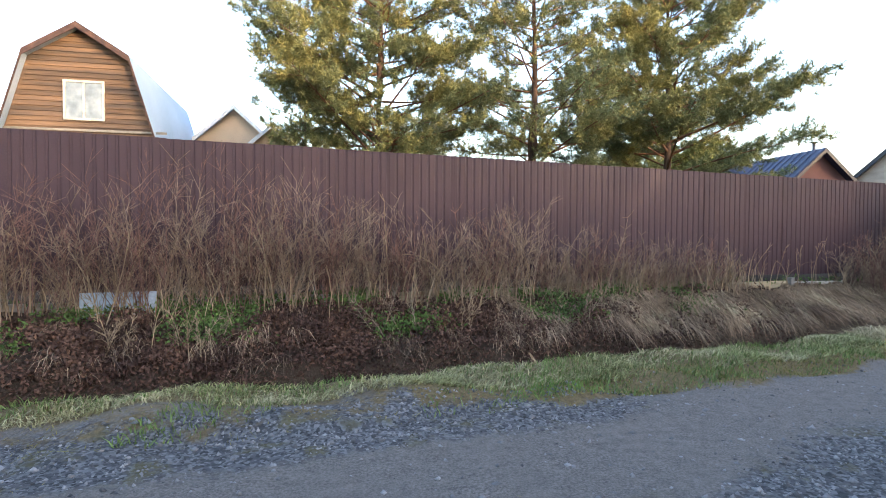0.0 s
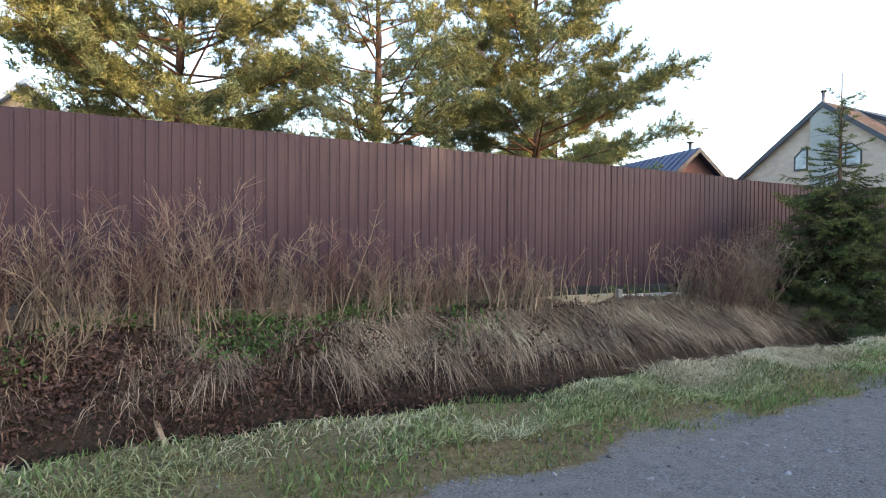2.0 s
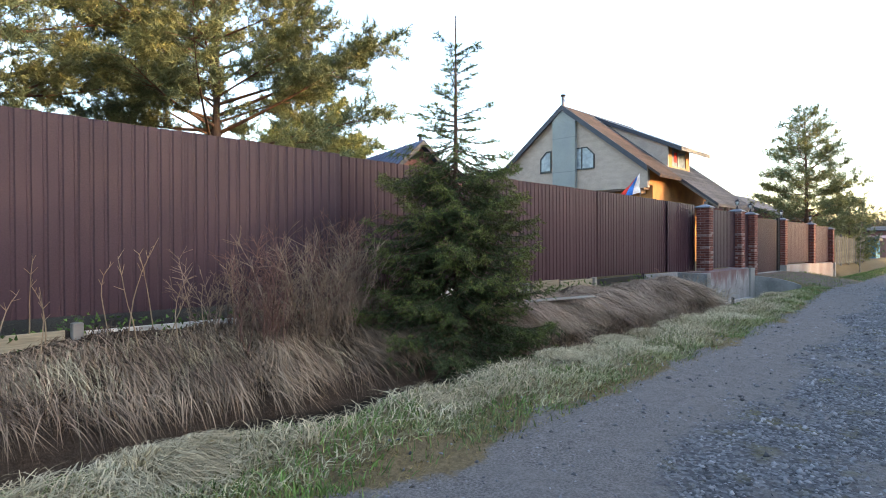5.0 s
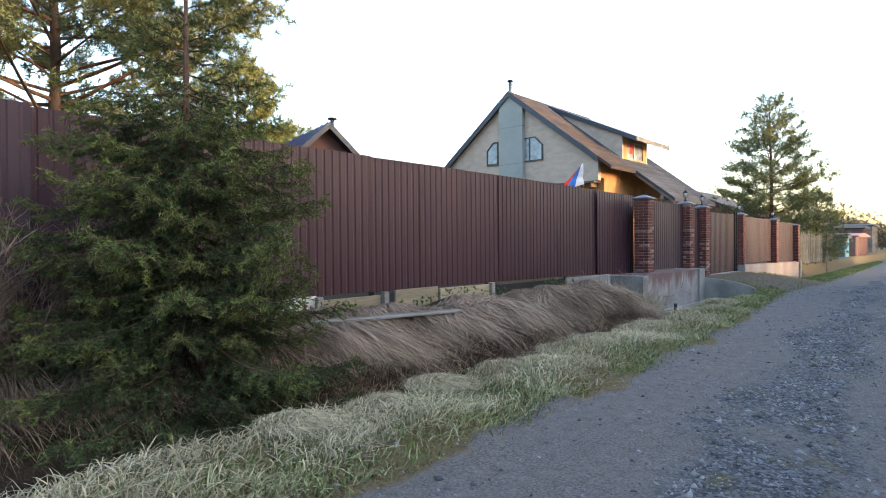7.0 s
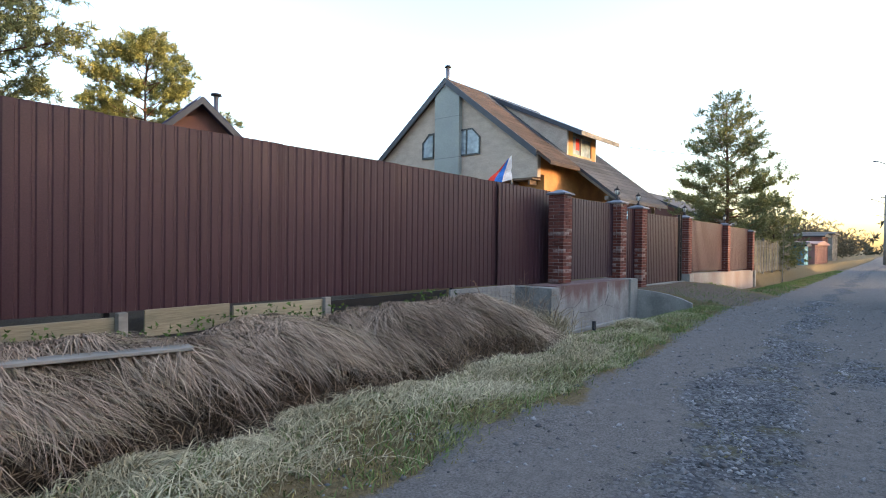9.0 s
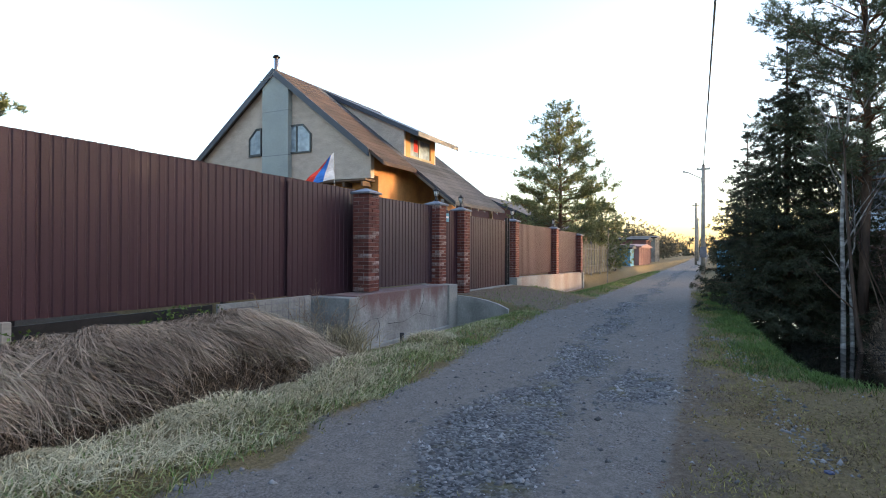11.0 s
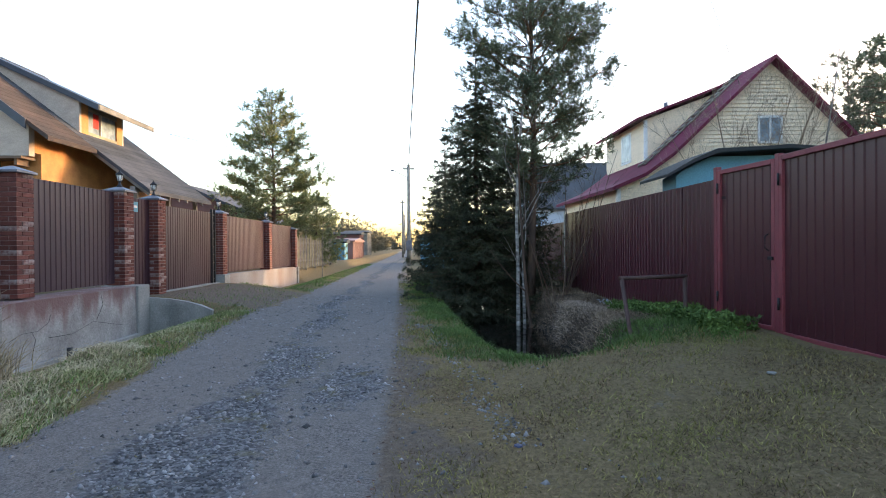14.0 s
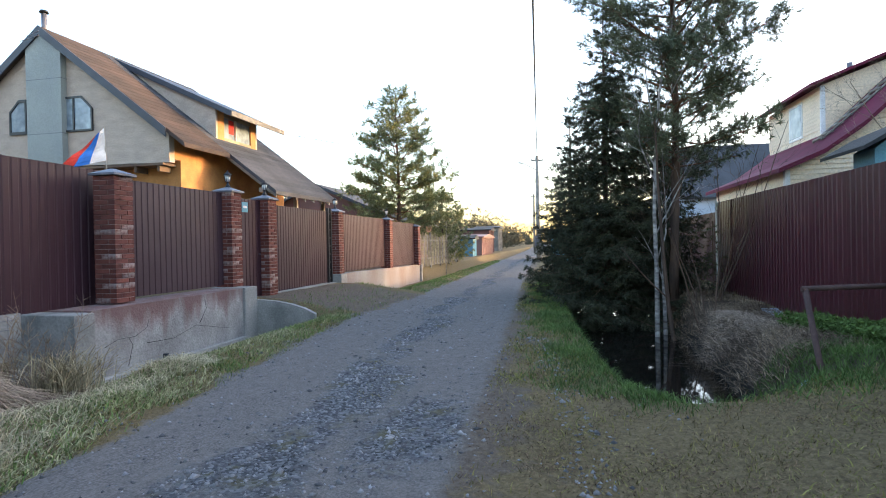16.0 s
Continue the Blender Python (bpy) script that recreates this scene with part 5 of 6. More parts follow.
pine("pine_tree", (1.3, 19.6, 0.5), 7.0, 0.8, 2.2, 4, "young bushy pine behind the fence", 0.12, 1.1, 0.17, 0.026, 20, gaps=0.05)
pine("pine_tree", (27.5, 31.0, 0.5), 11.2, 2.0, 4.2, 5, "young yellow-green pine behind the fence", 0.14, 1.3, 0.24, 0.045, 18, mat=M_NEEDLE_YOUNG, gaps=0.0)
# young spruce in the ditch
spruce("spruce_tree", (14.3, 6.5, -0.5), 5.15, 1.72, 6, "young dark green spruce growing in the ditch", per_m=62, spire=1.95, needle=0.045, wide=0.0105, twig_step=0.065, count=66, taper=0.60, droop=0.36, tip=M_SPRUCE_SUNNED)
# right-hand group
spruce("spruce_tree", (33.0, -0.15, -0.3), 7.2, 2.0, 8, "dark full spruce overhanging the ditch pool", per_m=46, spire=1.6, mat=M_SPRUCE_SHADED, needle=0.085, wide=0.017, twig_step=0.12, count=54, trunk=0.12, droop=0.36)
spruce("spruce_tree", (35.6, 0.6, -0.2), 5.2, 1.5, 9, "smaller dark spruce beside the lane", per_m=40, spire=1.2, mat=M_SPRUCE_SHADED, needle=0.085, wide=0.018, twig_step=0.12, count=45, trunk=0.09, droop=0.3)
spruce("spruce_tree", (34.6, -1.5, -0.1), 5.6, 1.7, 29, "dark spruce deep in the thicket", per_m=40, spire=1.2, mat=M_SPRUCE_SHADED, needle=0.085, wide=0.018, twig_step=0.12, count=45, trunk=0.09, droop=0.3)
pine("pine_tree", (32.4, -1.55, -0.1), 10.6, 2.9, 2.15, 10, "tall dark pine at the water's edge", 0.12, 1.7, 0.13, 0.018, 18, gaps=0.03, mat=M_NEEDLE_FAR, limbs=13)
bare_tree("birch_tree", (31.3, -1.0, -0.4), 8.6, 11, "slender leafless birch with white bark", 1, M_BIRCH, 0.06, 0.02, None, kids=8)
bare_tree("birch_tree", (31.0, -1.25, -0.4), 4.6, 12, "thin leaning brown-barked birch", 1, M_BARK, 0.055, 0.10, None, kids=7)
bare_tree("birch_tree", (31.6, -1.2, -0.4), 6.4, 33, "slender leafless birch with white bark", 1, M_BIRCH, 0.05, 0.06, None, kids=7)
bare_tree("sapling", (29.9, -1.6, -0.1), 2.4, 13, "thicket of thin bare brown saplings", 3, M_BARK, 0.018, 0.35, kids=6)
bare_tree("sapling", (31.6, -2.0, 0.0), 4.2, 14, "thicket of thin bare brown saplings", 5, M_BARK, 0.02, 0.3, kids=6)
spruce("spruce_tree", (32.6, -2.35, 0.1), 1.7, 0.55, 15, "tiny spruce by the white fence post", per_m=16, spire=0.3, needle=0.05, wide=0.01, twig_step=0.1, count=30, trunk=0.02)
bare_tree("bare_shrub_tree", (33.4, -7.9, 0.3), 6.3, 16, "tall bare shrub budding in front of the yellow gable", 7, M_TWIG, 0.035, 0.42, None, kids=12)
bare_tree("birch_tree", (34.5, -10.2, 0.3), 9.0, 17, "slender bare birch beside the yellow house", 1, M_BIRCH, 0.06, 0.03, None, kids=8)
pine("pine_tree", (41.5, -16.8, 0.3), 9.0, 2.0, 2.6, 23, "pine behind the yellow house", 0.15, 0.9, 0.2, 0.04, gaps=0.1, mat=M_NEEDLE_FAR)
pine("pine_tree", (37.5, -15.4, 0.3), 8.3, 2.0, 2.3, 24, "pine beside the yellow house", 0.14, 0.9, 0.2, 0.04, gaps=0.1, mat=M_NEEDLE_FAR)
# left-hand group further on
pine("pine_tree", (48.7, 9.5, 0.3), 9.4, 0.9, 2.9, 18, "full rounded pine behind the slat fence", 0.15, 1.35, 0.16, 0.026, 17, gaps=0.0, limbs=12)
spruce("pine_tree", (52.5, 7.9, 0.2), 4.7, 1.5, 19, "small bushy pine beside the lane", per_m=16, spire=0.3, needle=0.14, wide=0.035, twig_step=0.2, count=33, mat=M_NEEDLE, trunk=0.08, droop=-0.3)
spruce("pine_tree", (56.0, 7.7, 0.2), 4.0, 1.4, 20, "small bushy pine beside the lane", per_m=16, spire=0.3, needle=0.14, wide=0.035, twig_step=0.2, count=33, mat=M_NEEDLE, trunk=0.08, droop=-0.3)
bare_tree("sapling", (47.0, 6.55, -0.2), 3.4, 21, "thin pale birch sapling by the slat fence", 1, M_BIRCH, 0.03, 0.08, None, kids=6)
# pine belt added on the south side, mostly unseen: blocks low sun but for a gap
wood = pine("pine_tree", (38.5, -19.5, 0.3), 10.5, 0.6, 3.4, 22, "added pine of the south belt that blocks the low sun", 0.18, 0.8, 0.28, 0.12, 6, mat=M_NEEDLE_FAR, gaps=0.08)
tagged(wood, group="pines of the south wood")
rw = random.Random(5)
for x, y, s in ((33, -20, 1.0), (27.5, -18.5, 0.95), (44, -21, 1.05), (22, -20, 1.0), (17, -19, 1.0), (12, -20, 1.0), (7, -20, 1.05), (2, -19.5, 1.0), (-3, -20, 1.0), (-8, -19, 1.0), (61, -20, 1.0), (38, -26, 1.15), (29, -25, 1.1), (66, -19, 0.95), (14.5, -24, 1.1), (19.5, -24, 1.1), (24.8, -23, 1.1), (9.5, -24, 1.1), (36, -22, 1.1), (30.5, -21.5, 1.1), (41.5, -22.5, 1.1)):
    copy_thing(wood, pose(x, y, 0.3, 0, 0, rw.uniform(0, 360)) @ Matrix.Scale(s, 4))


# ---- ditch and verge plants ----
def scatter(n, x0, x1, ylo, yhi, keep, rng):
    """Random feet on the ground between ylo(x) and yhi(x), thinned by keep(x, y)."""
    x = rng.uniform(x0, x1, n)
    lo, hi = ylo(x), yhi(x)
    y = lo + (hi - lo) * rng.random(n)
    k = rng.random(n) < keep(x, y)
    x, y = x[k], y[k]
    return np.stack([x, y, ground_z(x, y)], 1)


def stuff(name, pieces, mat, label, category):
    V, F = joined(pieces)
    return tagged(tris(name, V, F, mat), label, category, kind="stuff")


def lean_of(n, mean, spread, rng):
    v = rng.normal(size=(n, 3)) * spread
    v[:, 2] = 0
    return v + np.array(mean)


g = np.random.default_rng(31)


def clumpy(k, lo, seed):
    return lambda x, y: np.clip(lo + (1 - lo) * (0.5 + 0.9 * wave(x, y, k, seed)), 0, 1)


# green verge on the left
r = scatter(90000, -5, 62, lambda x: road_left(x) - 0.08, lambda x: np.where(x < 25.5, ditch_rim(x) + 0.12, 6.9), lambda x, y: clumpy(3.1, 0.35, 1)(x, y) * step01(y, road_left(x) - 0.12, road_left(x) + 0.12) * np.where((x > 30.6) & (x < 35.2), 0.12, 1) * np.where((x < 1.5) & (y < 4.5), 0.9 * (wave(x, y, 2.6, 71) > 0.25), 1) * np.interp(x, (11, 14, 24, 27), (1, 0.55, 0.55, 1)), g)
n = len(r)
stuff("grass", [blades(r, g.uniform(0.04, 0.11, n), lean_of(n, (0, -0.01, 0), 0.04, g), g.uniform(0.007, 0.014, n), 0.2)], M_GRASS, "short green verge grass", "grass")
r = scatter(70000, -5, 30, lambda x: road_left(x) + np.interp(x, (-1, 3, 11, 15), (0.75, 0.4, 0.28, 0.06)), lambda x: np.where(x < 25.5, ditch_rim(x) + 0.15, 6.9), lambda x, y: clumpy(2.2, 0.15, 9)(x, y), g)
n = len(r)
stuff("grass", [blades(r, g.uniform(0.05, 0.13, n), lean_of(n, (0.02, -0.03, 0), 0.07, g), g.uniform(0.007, 0.014, n), 0.5)], M_GRASS_FROST, "pale matted verge grass", "grass")
# straw along the ditch edge
r = scatter(34000, 7.5, 25.5, lambda x: ditch_rim(x) - np.interp(x, (7, 12, 16, 22, 25), (0.45, 0.6, 0.9, 0.75, 0.5)), lambda x: ditch_rim(x) + 0.28, lambda x, y: clumpy(2.6, 0.0, 3)(x, y) * 0.8 + 0.12, g)
n = len(r)
stuff("straw", [blades(r, g.uniform(0.08, 0.26, n), lean_of(n, (0.05, 0.0, 0), 0.16, g), g.uniform(0.006, 0.012, n), 0.75, 3)], M_STRAW, "pale dead grass matted along the ditch edge", "dry grass")


def tussock(x, y, size, seed):
    rng = np.random.default_rng(seed)
    n = 1100
    a, d = rng.uniform(0, 6.28, n), np.sqrt(rng.random(n)) * 0.26 * size
    roots = np.stack([x + np.cos(a) * d, y + np.sin(a) * d, ground_z(x, y) + 0 * a], 1)
    b = a + rng.normal(size=n) * 0.9
    out = (np.stack([np.cos(b), np.sin(b), 0 * a], 1) * rng.uniform(0.05, 0.30, n)[:, None] + np.array([0.12, -0.10, 0])) * size
    V, F = blades(roots, rng.uniform(0.16, 0.36, n) * size * (1.25 - d / (0.35 * size)), out, rng.uniform(0.005, 0.010, n), 0.95, 4)
    tagged(tris("tussock", V, F, M_STRAW), "pale drooping tussock of dead grass at the ditch edge", "tussock", "straw tussocks")


for i, (x, y, s) in enumerate(((9.7, 4.85, 1.25), (10.05, 4.95, 1.0), (8.2, 4.7, 0.5), (15.2, 4.95, 1.0), (15.9, 5.0, 0.9), (16.9, 4.95, 0.9), (18.2, 5.1, 0.8), (17.5, 4.85, 0.7), (14.3, 4.9, 0.8), (19.4, 5.1, 0.8), (12.0, 4.7, 0.5), (20.6, 5.15, 0.7), (21.8, 5.15, 0.6))):
    tussock(x, y, s, 100 + i)

# hanging dry grass on the bank, in tufts
def tufts(centres, per, spread, rng):
    """Feet of blades gathered round tuft centres."""
    c = np.repeat(centres, per, 0)
    c[:, :2] += rng.normal(size=(len(c), 2)) * spread
    c[:, 2] = ground_z(c[:, 0], c[:, 1])
    return c


r = tufts(scatter(900, 3.0, 13.7, lambda x: 6.5 + 0 * x, lambda x: 7.7 + 0 * x, lambda x, y: 0.25 + 0.6 * step01(x, 3.0, 6.5), g), 44, 0.075, g)
n = len(r)
lean = np.repeat(lean_of(n // 44, (0.04, -0.25, 0), 0.17, g), 44, 0) + lean_of(n, (0, 0, 0), 0.13, g)
stuff("dry_grass", [blades(r, g.uniform(0.14, 0.40, n), lean, g.uniform(0.007, 0.015, n), 1.7, 4)], M_DRY, "dry tan grass hanging down the ditch bank", "dry grass")
r = tufts(scatter(150, 4.5, 12.5, lambda x: 6.7 + 0 * x, lambda x: 7.5 + 0 * x, lambda x, y: 0.8 + 0 * x, g), 34, 0.09, g)
n = len(r)
stuff("dry_grass", [blades(r, g.uniform(0.2, 0.4, n), lean_of(n, (0.03, -0.34, 0), 0.12, g), g.uniform(0.006, 0.012, n), 1.9, 4)], M_STRAW, "pale straw hanging over the ditch bank", "dry grass")
r = tufts(scatter(170, -5, 5, lambda x: 6.3 + 0 * x, lambda x: 7.6 + 0 * x, clumpy(2.9, 0.2, 5), g), 26, 0.08, g)
n = len(r)
stuff("dry_grass", [blades(r, g.uniform(0.15, 0.42, n), lean_of(n, (0, -0.2, 0), 0.14, g), g.uniform(0.006, 0.012, n), 1.3, 3)], M_DRY, "dry tan grass in tufts on the dark bank", "dry grass")
# fallen reeds hanging over the mound
r = tufts(scatter(1150, 13.4, 24.4, lambda x: 6.5 + 0 * x, lambda x: 7.5 + 0 * x, lambda x, y: 0.45 + 0.5 * step01(7.6 - y, 0.1, 0.8), g), 34, 0.07, g)
n = len(r)
lean = np.repeat(lean_of(n // 34, (0.14, -0.30, 0), 0.22, g), 34, 0) + lean_of(n, (0, 0, 0), 0.14, g)
stuff("reeds", [blades(r, g.uniform(0.12, 0.42, n), lean, g.uniform(0.007, 0.014, n), 1.7, 4)], M_REED, "fallen tan reeds hanging over the bank", "reeds")
r = tufts(scatter(520, 13.6, 25.2, lambda x: 6.1 + 0 * x, lambda x: 6.6 + 0 * x, lambda x, y: 0.8 + 0 * x, g), 26, 0.08, g)
n = len(r)
stuff("reeds", [blades(r, g.uniform(0.15, 0.45, n), lean_of(n, (0.06, -0.12, 0), 0.2, g), g.uniform(0.006, 0.012, n), 1.0, 4)], M_DRY, "tangled brown reeds at the foot of the bank", "reeds")
r = scatter(5000, 13.4, 24.2, lambda x: 6.4 + 0 * x, lambda x: 7.6 + 0 * x, clumpy(2.0, 0.1, 8), g)
n = len(r)
stuff("reeds", [blades(r, g.uniform(0.10, 0.26, n), lean_of(n, (0.45, -0.38, 0), 0.25, g), g.uniform(0.007, 0.013, n), 1.5, 4)], M_STRAW, "pale fallen reeds lying over the bank", "reeds")
# dead leaves and dark litter on the steep bank
r = scatter(95000, -5, 8.8, lambda x: 5.8 + 0 * x, lambda x: 7.4 + 0 * x, lambda x, y: clumpy(2.7, 0.35, 11)(x, y) * (1 - 0.7 * step01(x, 4, 8)), g)
r[:, 2] += g.uniform(0.0, 0.22, len(r)) * (0.3 + 0.6 * np.abs(wave(r[:, 0], r[:, 1], 3.7, 5)))
V, F = needles(r, g.normal(size=r.shape), 1, 0.02, 0.058, 0.036, g)
tagged(tris("dead_leaves", V, F, M_LEAF), "dark brown dead leaves on the bank", "dead leaves", kind="stuff")
# green herbs
r = np.concatenate([scatter(26000, -5, 7.5, lambda x: 6.6 + 0 * x, lambda x: 7.9 + 0 * x, lambda x, y: np.clip(wave(x, y, 2.4, 15) * 1.3 + 0.1 + 0.5 * step01(y, 7.0, 7.6), 0, 1) * (1 - 0.7 * step01(x, 4, 7)), g),
                    scatter(3000, -5, 26, lambda x: 7.7 + 0 * x, lambda x: 8.0 + 0 * x, lambda x, y: 0.5 + 0 * x, g)])
r[:, 2] += g.uniform(0.0, 0.16, len(r))
V, F = needles(r, g.normal(size=r.shape), 2, 0.03, 0.05, 0.035, g)
tagged(tris("herbs", V, F, M_HERB), "green nettles and herbs sprouting on the bank", "herbs", kind="stuff")


def shrub(x, y, h, stems, seed, mat=M_TWIG, label="leafless red-brown shrub on the ditch bank", fork=5):
    """A clump of thin upright stems with fine side twigs."""
    rng = np.random.default_rng(seed)
    P, Q, R0, R1 = [], [], [], []
    z = float(ground_z(x, y))
    t = thing("shrub", (x, y, z), label, "shrub", "shrubs along the fence")
    for _ in range(stems):
        p = np.array([rng.normal() * 0.20, rng.normal() * 0.10, float(rng.uniform(-0.1, 0.0))])
        d = unit(np.array([rng.normal() * 0.24, rng.normal() * 0.14 - 0.06, 1.0]))
        L = h * rng.uniform(0.45, 1.08)
        m = 6
        for k in range(m):
            d = unit(d + rng.normal(size=3) * 0.09)
            q = p + d * L / m
            r0 = 0.0066 * (1 - 0.72 * k / m)
            P.append(p), Q.append(q), R0.append(r0), R1.append(r0 * 0.85)
            if k:
                for _ in range(rng.integers(2, fork + 2)):
                    e = unit(rng.normal(size=3))
                    e = unit(d * 0.9 + unit(e - d * (e @ d)) * rng.uniform(0.5, 1.0))
                    b = p + (q - p) * rng.random()
                    l = L * rng.uniform(0.08, 0.22)
                    P.append(b), Q.append(b + e * l), R0.append(0.0034), R1.append(0.0018)
                    if rng.random() < 0.8:
                        e2 = unit(e + rng.normal(size=3) * 0.5)
                        c = b + e * l * 0.5
                        P.append(c), Q.append(c + e2 * l * 0.6), R0.append(0.0026), R1.append(0.0016)
            p = q
    V, F = sticks(P, Q, R0, R1)
    tagged(tris("brush", V, F, mat, t), kind="stuff")


rs = random.Random(8)
k = 0
x = -5.0
while x < 8.6:
    h = float(np.interp(x, (-5, 0, 3, 5, 7, 8.6), (2.3, 2.25, 1.95, 1.55, 1.2, 1.0)))
    shrub(x, rs.uniform(7.45, 7.7), h * rs.uniform(0.7, 1.0) - 0.15, 13, 200 + k, M_TWIG_RED if k % 3 == 1 else M_TWIG)
    shrub(x + rs.uniform(-0.2, 0.2), rs.uniform(7.6, 7.9), h * rs.uniform(0.6, 0.95) - 0.3, 13, 300 + k, M_TWIG_RED if k % 2 else M_TWIG)
    k += 1
    x += 0.40
for i in range(9):
    shrub(rs.uniform(-4.5, 6.5), rs.uniform(6.5, 7.1), rs.uniform(0.5, 1.0), 5, 900 + i, M_STALK if i % 2 else M_TWIG)
for i in range(14):
    shrub(11.4 + 0.17 * i, rs.uniform(6.6, 7.7), rs.uniform(0.8, 1.3) + 0.02 * i, 15, 400 + i, M_TWIG_RED if i % 2 else M_TWIG, label="dense leafless brown shrub beside the young spruce")


def stalk(x, y, h, seed):
    """One dry weed stalk with a bent head and a few side twigs."""
    rng = np.random.default_rng(seed)
    p = np.array([x, y, float(ground_z(x, y)) - 0.05])
    d = unit(np.array([rng.normal() * 0.15, rng.normal() * 0.1, 1]))
    stem, P, Q, R0, R1 = [p], [], [], [], []
    bend = rng.normal(size=3) * 0.10
    for j in range(7):
        d = unit(d + bend * (j / 4) + rng.normal(size=3) * 0.05)
        q = p + d * h / 7
        stem.append(q)
        if j > 3:
            for _ in range(2):
                e = unit(d + rng.normal(size=3) * 0.5)
                P.append(q), Q.append(q + e * h * 0.1), R0.append(0.004), R1.append(0.002)
        p = q
    return stem, (P, Q, R0, R1)


for i in range(76):
    x = rs.uniform(7.2, 13.0) if i < 34 else rs.uniform(-4.5, 6.5) if i < 70 else rs.uniform(23.8, 25.6)
    s = (x, rs.uniform(6.9, 7.85), rs.uniform(0.6, 1.15) if i < 34 else rs.uniform(0.8, 1.7) if i < 70 else 0.9, 500 + i)
    P, twigs = stalk(*s)
    t = thing("weed_stalk", P[0], "tall dry bent weed stalk on the bank", "weed stalk", "dry weed stalks")
    part("stem", tube(bmesh.new(), [q - P[0] for q in P], [0.008 * (1 - 0.09 * j) for j in range(8)], 5), M_STALK, t)
    V, F = sticks(*twigs)
    tagged(tris("seed_head", V - P[0], F, M_STALK, t), kind="stuff")
# straw-coloured stems among the shrubs and the tuft by the concrete corner
r = scatter(1000, -5, 9, lambda x: 7.15 + 0 * x, lambda x: 7.85 + 0 * x, clumpy(3.3, 0.1, 13), g)
n = len(r)
stuff("dry_stems", [blades(r, g.uniform(0.5, 1.3, n), lean_of(n, (0, -0.1, 0), 0.22, g), g.uniform(0.009, 0.018, n), 0.35, 4)], M_STALK, "upright straw-coloured stems among the shrubs", "dry stems")
r = np.stack([25.25 + g.normal(size=420) * 0.20, 6.95 + g.normal(size=420) * 0.22, 0 * g.normal(size=420) - 0.35], 1)
shrub(25.15, 7.15, 1.15, 20, 955, M_TWIG, "tangle of dry brown stems by the concrete corner")
stuff("dry_stems", [blades(r, g.uniform(0.45, 1.15, 420), lean_of(420, (0, -0.1, 0), 0.3, g), g.uniform(0.008, 0.014, 420), 0.5, 4)], M_STRAW, "tuft of dry stems by the concrete corner", "dry stems")

# lawn on the right, worn through in patches
def patchy(x, y, seed):
    v = 0.55 * wave(x, y, 1.1, seed) + 0.5 * wave(x, y, 2.9, seed + 3) + 0.45 * wave(x, y, 7.3, seed + 5)
    return np.clip(0.28 + 0.85 * v, 0, 1)


r = scatter(70000, 17.5, 40, lambda x: np.where(x < 25, -2.7, pool_rim(x) - 0.15), lambda x: road_right(x) + 0.05, lambda x, y: patchy(x, y, 21) * np.where(x < 25, 0.85, 1.0) * (1 - step01(y, road_right(x) - 0.3, road_right(x) + 0.1) * 0.7), g)
n = len(r)
stuff("grass", [blades(r, g.uniform(0.02, 0.06, n), lean_of(n, (0, 0, 0), 0.03, g), g.uniform(0.005, 0.010, n), 0.2)], M_LAWN, "thin trodden lawn grass", "grass")
r = scatter(210000, 17.5, 27, lambda x: np.where(x < 25, -2.75, pool_rim(x) - 0.15), lambda x: road_right(x) + 0.1, lambda x, y: (0.06 + 0.94 * patchy(x, y, 22)) * (1 - step01(y, road_right(x) - 0.5, road_right(x) + 0.1) * 0.85) * (ground_z(x, y) > -0.3), g)
n = len(r)
sere = 0.6 * wave(r[:, 0], r[:, 1], 0.9, 51) + 0.5 * wave(r[:, 0], r[:, 1], 2.3, 52) + 0.5 * g.normal(size=n) > 0.12
for k, m, label in ((~sere, M_LAWN, "very short olive turf"), (sere, M_SERE, "very short sere brown turf")):
    n = int(k.sum())
    stuff("grass", [blades(r[k], g.uniform(0.012, 0.035, n), lean_of(n, (0, 0, 0), 0.022, g), g.uniform(0.004, 0.009, n), 0.3, 1)], m, label, "grass")
# dry fringe where the left verge meets the lane
r = scatter(70000, -5, 34, lambda x: road_left(x) - 0.15, lambda x: road_left(x) + 0.75, lambda x, y: np.where((x < 1.5) & (y < 4.5), 0.15, 1) * (0.35 + 0.65 * clumpy(3.9, 0.1, 27)(x, y)) * step01(y, road_left(x) - 0.2, road_left(x) + 0.15) * np.where((x > 30.6) & (x < 35.2), 0.12, 1), g)
n = len(r)
stuff("grass", [blades(r, g.uniform(0.015, 0.055, n), lean_of(n, (0, -0.01, 0), 0.03, g), g.uniform(0.005, 0.010, n), 0.3, 1)], M_LAWN, "short dry grass along the lane's edge", "grass")
# mossy tufts among the loose stones
r = scatter(60000, -4, 33, lambda x: road_right(x) + 0.2, lambda x: road_left(x) - 0.4, lambda x, y: np.clip(gravel_mask(x, y), 0, 1) * np.clip(1.6 * wave(x, y, 2.9, 61) + 0.8 * wave(x, y, 7.7, 62) - 0.9, 0, 1), g)
n = len(r)
stuff("moss", [blades(r, g.uniform(0.006, 0.022, n), lean_of(n, (0, 0, 0), 0.014, g), g.uniform(0.004, 0.009, n), 0.3, 1)], M_LAWN, "low moss and grass among the stones", "moss")
